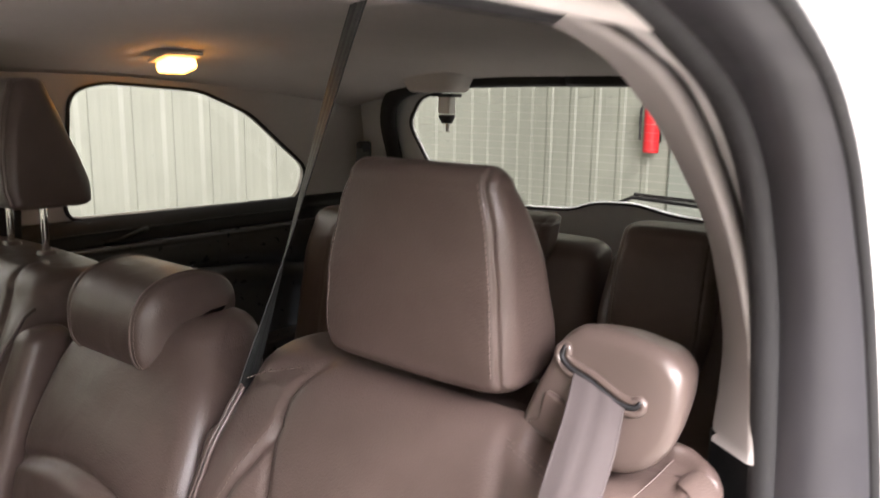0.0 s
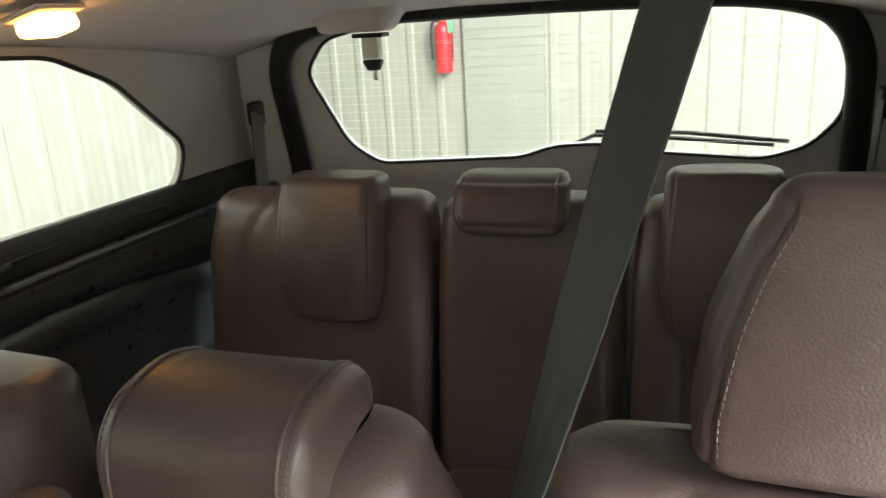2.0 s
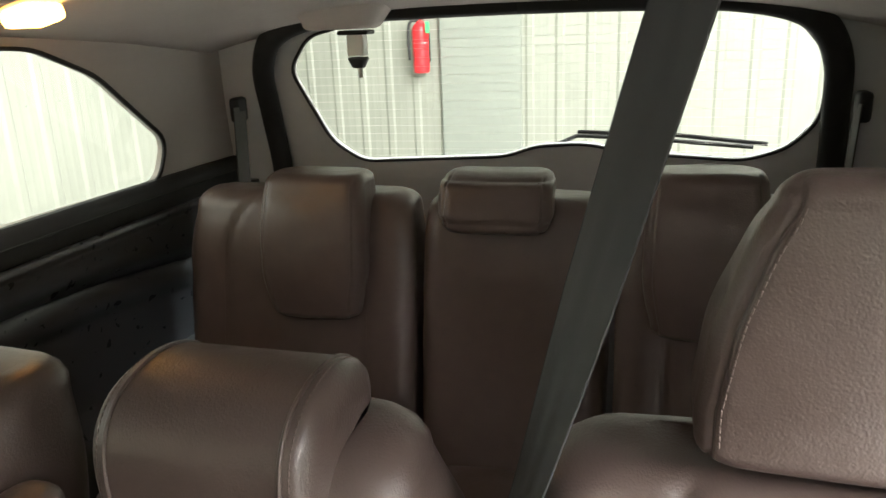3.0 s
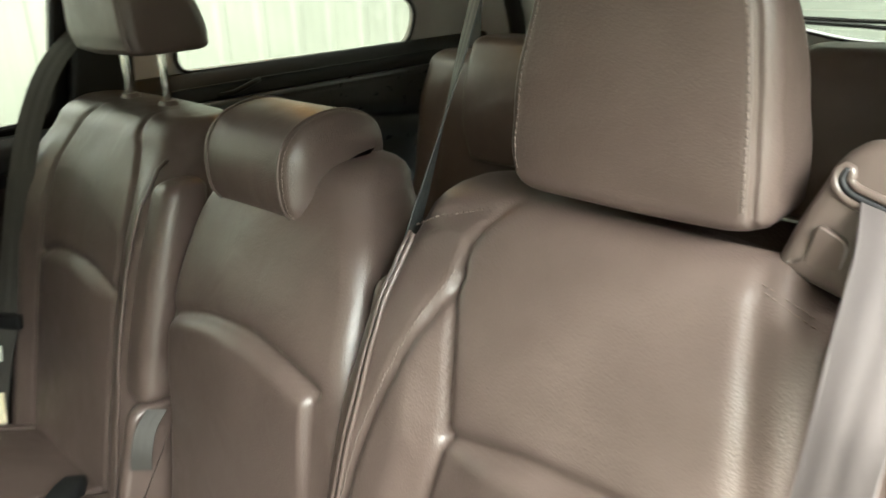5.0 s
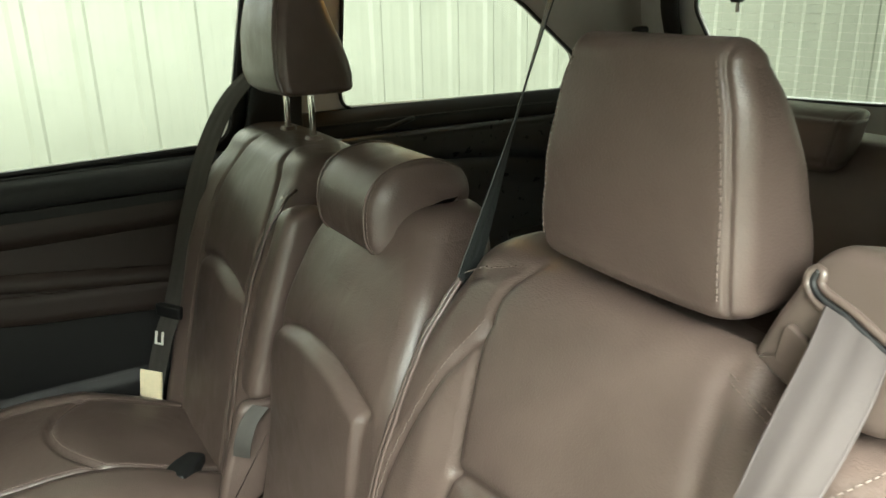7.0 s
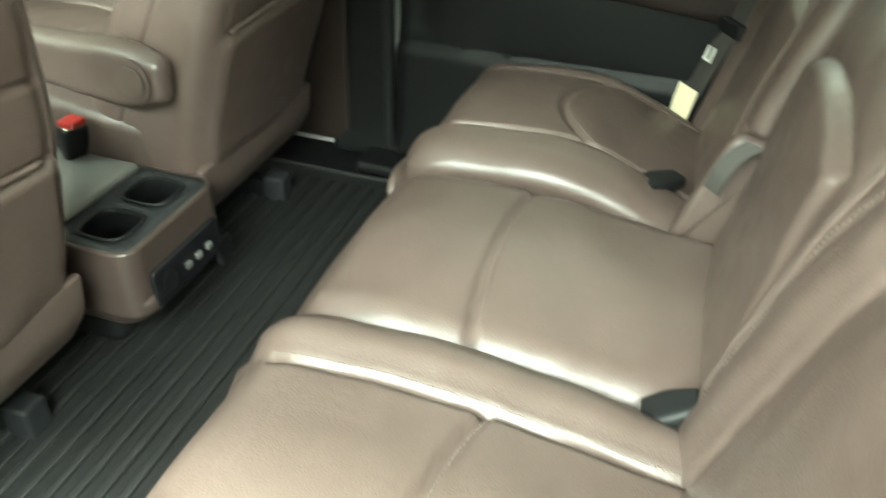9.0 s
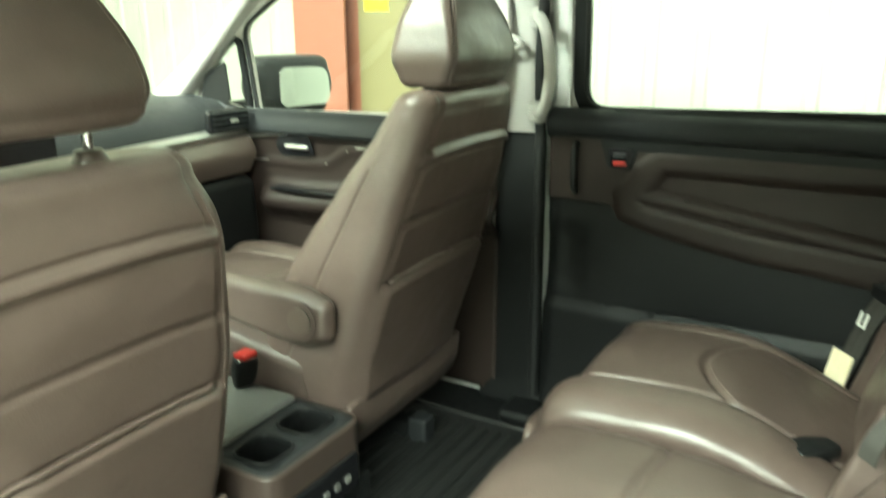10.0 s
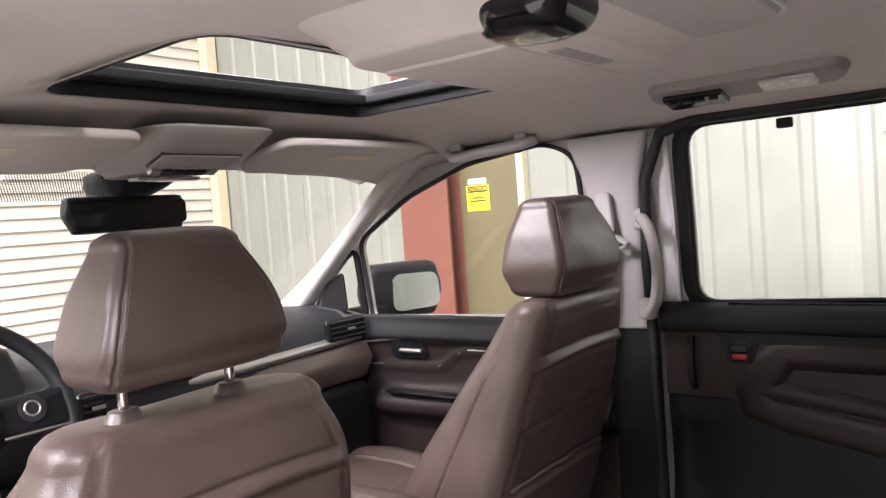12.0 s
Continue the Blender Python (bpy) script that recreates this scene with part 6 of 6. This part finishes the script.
for c in CUPS:
    part("cup_holder", ([(x, y, 0.541) for x, y in c] + [(0.035 + (x - 0.035) * 0.97, y, 0.47) for x, y in c], [(i, (i + 1) % len(c), len(c) + (i + 1) % len(c), len(c) + i) for i in range(len(c))] + [tuple(range(2 * len(c) - 1, len(c) - 1, -1))]), BLACK, con, "black cup holder")
    part("cup_ring", tube([(x, y, 0.5475) for x, y in c], 0.003, 6, True), BLACK, con)
part("tray_lid", box(-0.07, 0.14, 1.15, 1.60, 0.545, 0.562, 0.008), TRAY, con, "grey sliding tray lid")
sp = part("socket_panel", prism(rounded([(-0.055, 0.425), (0.125, 0.425), (0.125, 0.495), (-0.055, 0.495)], 0.01), 0.008, 0.002, "y", 0.999), GLOSS_BLACK, con, "black rear socket panel")
part("power_socket", tube([(-0.02, 0.995, 0.46), (-0.02, 1.0, 0.46)], 0.018, 20), BLACK, sp)
for x in (0.03, 0.06, 0.09):
    part("usb_port", box(x - 0.007, x + 0.007, 0.994, 1.0, 0.45, 0.462, 0.002), SATIN, sp)

# ---- the garage round the car ----
ground = tagged(link_mesh("ground", *box(-3.4, 2.7, -5.6, 5.1, -0.1, 0.0, 0.0), CONCRETE), "grey concrete garage floor", "floor", kind="structure")


def siding(name, a, b, z0, z1, inward, mat, label, pitch=0.22):
    """A wall of ribbed metal sheet from a to b (x, y), its ribs towards inward."""
    a, b, inward = Vector((*a, 0)), Vector((*b, 0)), Vector((*inward, 0))
    run = (b - a).length
    t = (b - a).normalized()
    prof = []
    s = 0.0
    while s < run:
        for o, h in ((0.0, 0.0), (0.014, 0.010), (0.046, 0.010), (0.066, 0.0), (0.100, 0.0), (0.108, 0.0007), (0.120, 0.0007), (0.128, 0.0), (0.160, 0.0), (0.168, 0.0007), (0.180, 0.0007), (0.188, 0.0)):
            if s + o < run:
                prof.append((s + o, h))
        s += pitch
    prof.append((run, 0.0))
    verts = []
    for o, h in prof:
        p = a + t * o + inward * h
        verts += [(p.x, p.y, z0), (p.x, p.y, z1)]
    faces = [(2 * i, 2 * i + 2, 2 * i + 3, 2 * i + 1) for i in range(len(prof) - 1)]
    ob = tagged(link_mesh(name, verts, faces, mat, False), label, "garage wall", kind="structure")
    thick(ob, 0.02, 0)
    return ob, a, t, inward


east = siding("wall_east", (2.62, -5.439), (2.62, 2.36), 0, 4.8, (-1, 0), SIDING, "white ribbed metal garage wall")
east_far = siding("wall_east_far", (2.62, 3.12), (2.62, 5.0), 0, 4.8, (-1, 0), SIDING, "white ribbed metal garage wall beyond the red column")
south = siding("wall_south", (-3.3, -5.2), (2.62, -5.2), 0, 4.8, (0, 1), SIDING, "white ribbed metal garage wall behind the car")
# unseen wall, set close in so the left lamp stands nearer the car
west = siding("wall_west", (-3.3, -5.6), (-3.3, 5.0), 0, 4.8, (1, 0), SIDING, "white ribbed metal garage wall")
garage_ceiling = tagged(link_mesh("garage_ceiling", *box(-3.4, 2.75, -5.7, 5.1, 4.8, 4.9, 0.0), CEIL), "white garage ceiling", "garage ceiling", kind="structure")
# the front wall: cream lap boards up to a timber post in the corner
north = thing("wall_north", (0, 4.9, 0), "front garage wall clad in narrow cream lap boards beside a timber post", "garage wall", kind="structure")
part("backing", box(-3.4, 2.62, 4.945, 5.04, 0, 4.8, 0.0), BOARD, north)
lap = [(-3.3, 4.905, 0), (2.50, 4.905, 0), (2.50, 4.934, 0.077), (-3.3, 4.934, 0.077), (-3.3, 4.943, 0), (2.50, 4.943, 0), (2.50, 4.943, 0.077), (-3.3, 4.943, 0.077)]
first = part("board", (lap, [(0, 1, 2, 3), (0, 4, 5, 1), (1, 5, 6, 2), (2, 6, 7, 3), (0, 3, 7, 4)]), BOARD, north, smooth=False)
for i in range(1, 63):
    o = new("board", first.data)
    attach(o, north)
    o.location = (0, 0, 0.076 * i)
part("post", box(2.505, 2.60, 4.84, 4.94, 0, 4.8, 0.01), POST, north, "tan timber post")

column = tagged(link_mesh("steel_column", *join(box(2.46, 2.48, 2.76, 3.10, 0, 4.8, 0.004), box(2.60, 2.62, 2.76, 3.10, 0, 4.8, 0.004), box(2.48, 2.60, 2.92, 2.94, 0, 4.8, 0.0)), RUST), "red oxide steel column", "column", kind="structure")
gd = thing("garage_side_door", (2.6, 2.57, 0), "olive painted steel door with paper signs", "door", kind="structure")
part("door_leaf", box(2.58, 2.62, 2.37, 2.757, 0, 3.0, 0.004), OLIVE, gd)
part("door_frame", box(2.56, 2.62, 2.33, 2.372, 0, 3.0, 0.004), POST, gd)


def writing(text, size, m, mat, parent, name="lettering"):
    cu = bpy.data.curves.new(name, "FONT")
    cu.body, cu.size, cu.extrude, cu.align_x, cu.align_y = text, size, 0.0004, "CENTER", "CENTER"
    ob = bpy.data.objects.new(name, cu)
    me = bpy.data.meshes.new_from_object(ob)
    bpy.data.objects.remove(ob)
    me.materials.append(mat)
    me.transform(m)
    return attach(new(name, me), parent)


# signs face the car (-x)
FACE = Matrix.Rotation(radians(-90), 4, "Z") @ Matrix.Rotation(radians(90), 4, "X")
sg = thing("caution_sign", (2.575, 2.635, 1.36), "yellow caution sign with a black heading", "sign")
part("plate", box(2.574, 2.578, 2.56, 2.71, 1.29, 1.432, 0.001), YELLOW, sg)
part("header", box(2.5725, 2.574, 2.568, 2.702, 1.392, 1.426, 0.0005), INK, sg)
writing("CAUTION", 0.030, Matrix.Translation((2.572, 2.635, 1.409)) @ FACE, YELLOW, sg)
for z, w in ((1.362, 0.040), (1.345, 0.052)):
    part("text_bar", box(2.5725, 2.574, 2.635 - w, 2.635 + w, z - 0.004, z + 0.004, 0.0), INK, sg)
nt_ = thing("paper_notice", (2.575, 2.62, 1.45), "small white paper notice above the caution sign", "notice")
part("sheet", box(2.574, 2.577, 2.575, 2.695, 1.438, 1.468, 0.001), WHITE, nt_)
writing("EXIT", 0.022, Matrix.Translation((2.573, 2.655, 1.453)) @ FACE, INK, nt_)
bd = thing("wall_board", (2.58, 0.15, 1.8), "white board with blue lettering on the metal wall", "board")
part("plate", box(2.575, 2.592, -0.40, 0.69, 1.485, 2.1, 0.003), WHITE, bd)
for i in range(4):
    part("letter_bar", box(2.572, 2.576, 0.575 - i * 0.12, 0.63 - i * 0.12, 1.585, 1.68, 0.002), BLUE, bd)

ex = thing("fire_extinguisher", (1.49, -5.1, 1.0), "red fire extinguisher hanging on the metal wall", "fire extinguisher")
part("cylinder", skin(loft([(1.49, -5.09, 1.035, 0.12, 0.12, 0.06, 0.06), (1.49, -5.09, 1.20, 0.12, 0.12, 0.06, 0.06), (1.49, -5.09, 1.34, 0.12, 0.12, 0.06, 0.06), (1.49, -5.09, 1.385, 0.06, 0.06, 0.03, 0.03)], 16, 0.012, k=2, c=8)), RED, ex)
part("label", skin(loft([(1.49, -5.09, 1.24, 0.1215, 0.1215, 0.0605, 0.0605), (1.49, -5.09, 1.31, 0.1215, 0.1215, 0.0605, 0.0605)], 3, 0.001, k=2, c=8)), WHITE, ex, "white label band")
part("handle", tube([(1.49, -5.09, 1.39), (1.48, -5.09, 1.43), (1.42, -5.07, 1.46)], 0.010, 8), RED, ex)
part("lever", tube([(1.48, -5.09, 1.41), (1.42, -5.07, 1.415)], 0.008, 8), SATIN, ex)
part("hose", tube(catmull([(1.50, -5.09, 1.40), (1.56, -5.07, 1.39), (1.575, -5.06, 1.28), (1.57, -5.06, 1.12)], 20), 0.010, 8), RUBBER, ex)
part("tag", box(1.40, 1.43, -5.03, -5.02, 1.31, 1.39, 0.002), GREEN, ex, "green inspection tag")
part("bracket", box(1.44, 1.54, -5.17, -5.12, 1.1, 1.34, 0.004), BLACK, ex)
st = thing("wall_sticker", (1.62, -5.17, 1.55), "small red arrow sticker above the extinguisher", "sticker")
part("plate", box(1.55, 1.63, -5.18, -5.174, 1.53, 1.60, 0.001), RED, st)
panel = tagged(link_mesh("wall_panel", *join(box(0.75, 1.36, -5.19, -5.168, 0, 4.8, 0.003), box(1.36, 1.365, -5.19, -5.16, 0, 4.8, 0.0)), SIDING_PALE), "flat pale grey panel in the metal wall", "wall panel", kind="structure")

# screw heads along the ribs of the metal walls
def screws(points, n, label):
    n = Vector(n)
    ob = link_mesh("wall_screws", *join(*[tube([p, p + n * 0.005], 0.0065, 7) for p in points]), SIDING_PALE)
    return tagged(ob, label, "screws", kind="stuff")


screws([Vector((2.609, -5.31 + 0.22 * i, z)) for i in range(26) for z in (1.10, 2.40)], (-1, 0, 0), "small screw heads on the ribbed wall")
screws([Vector((-3.17 + 0.22 * i, -5.189, z)) for i in range(26) for z in (0.75, 1.45, 2.3)], (0, 1, 0), "small screw heads on the ribbed wall behind the car")
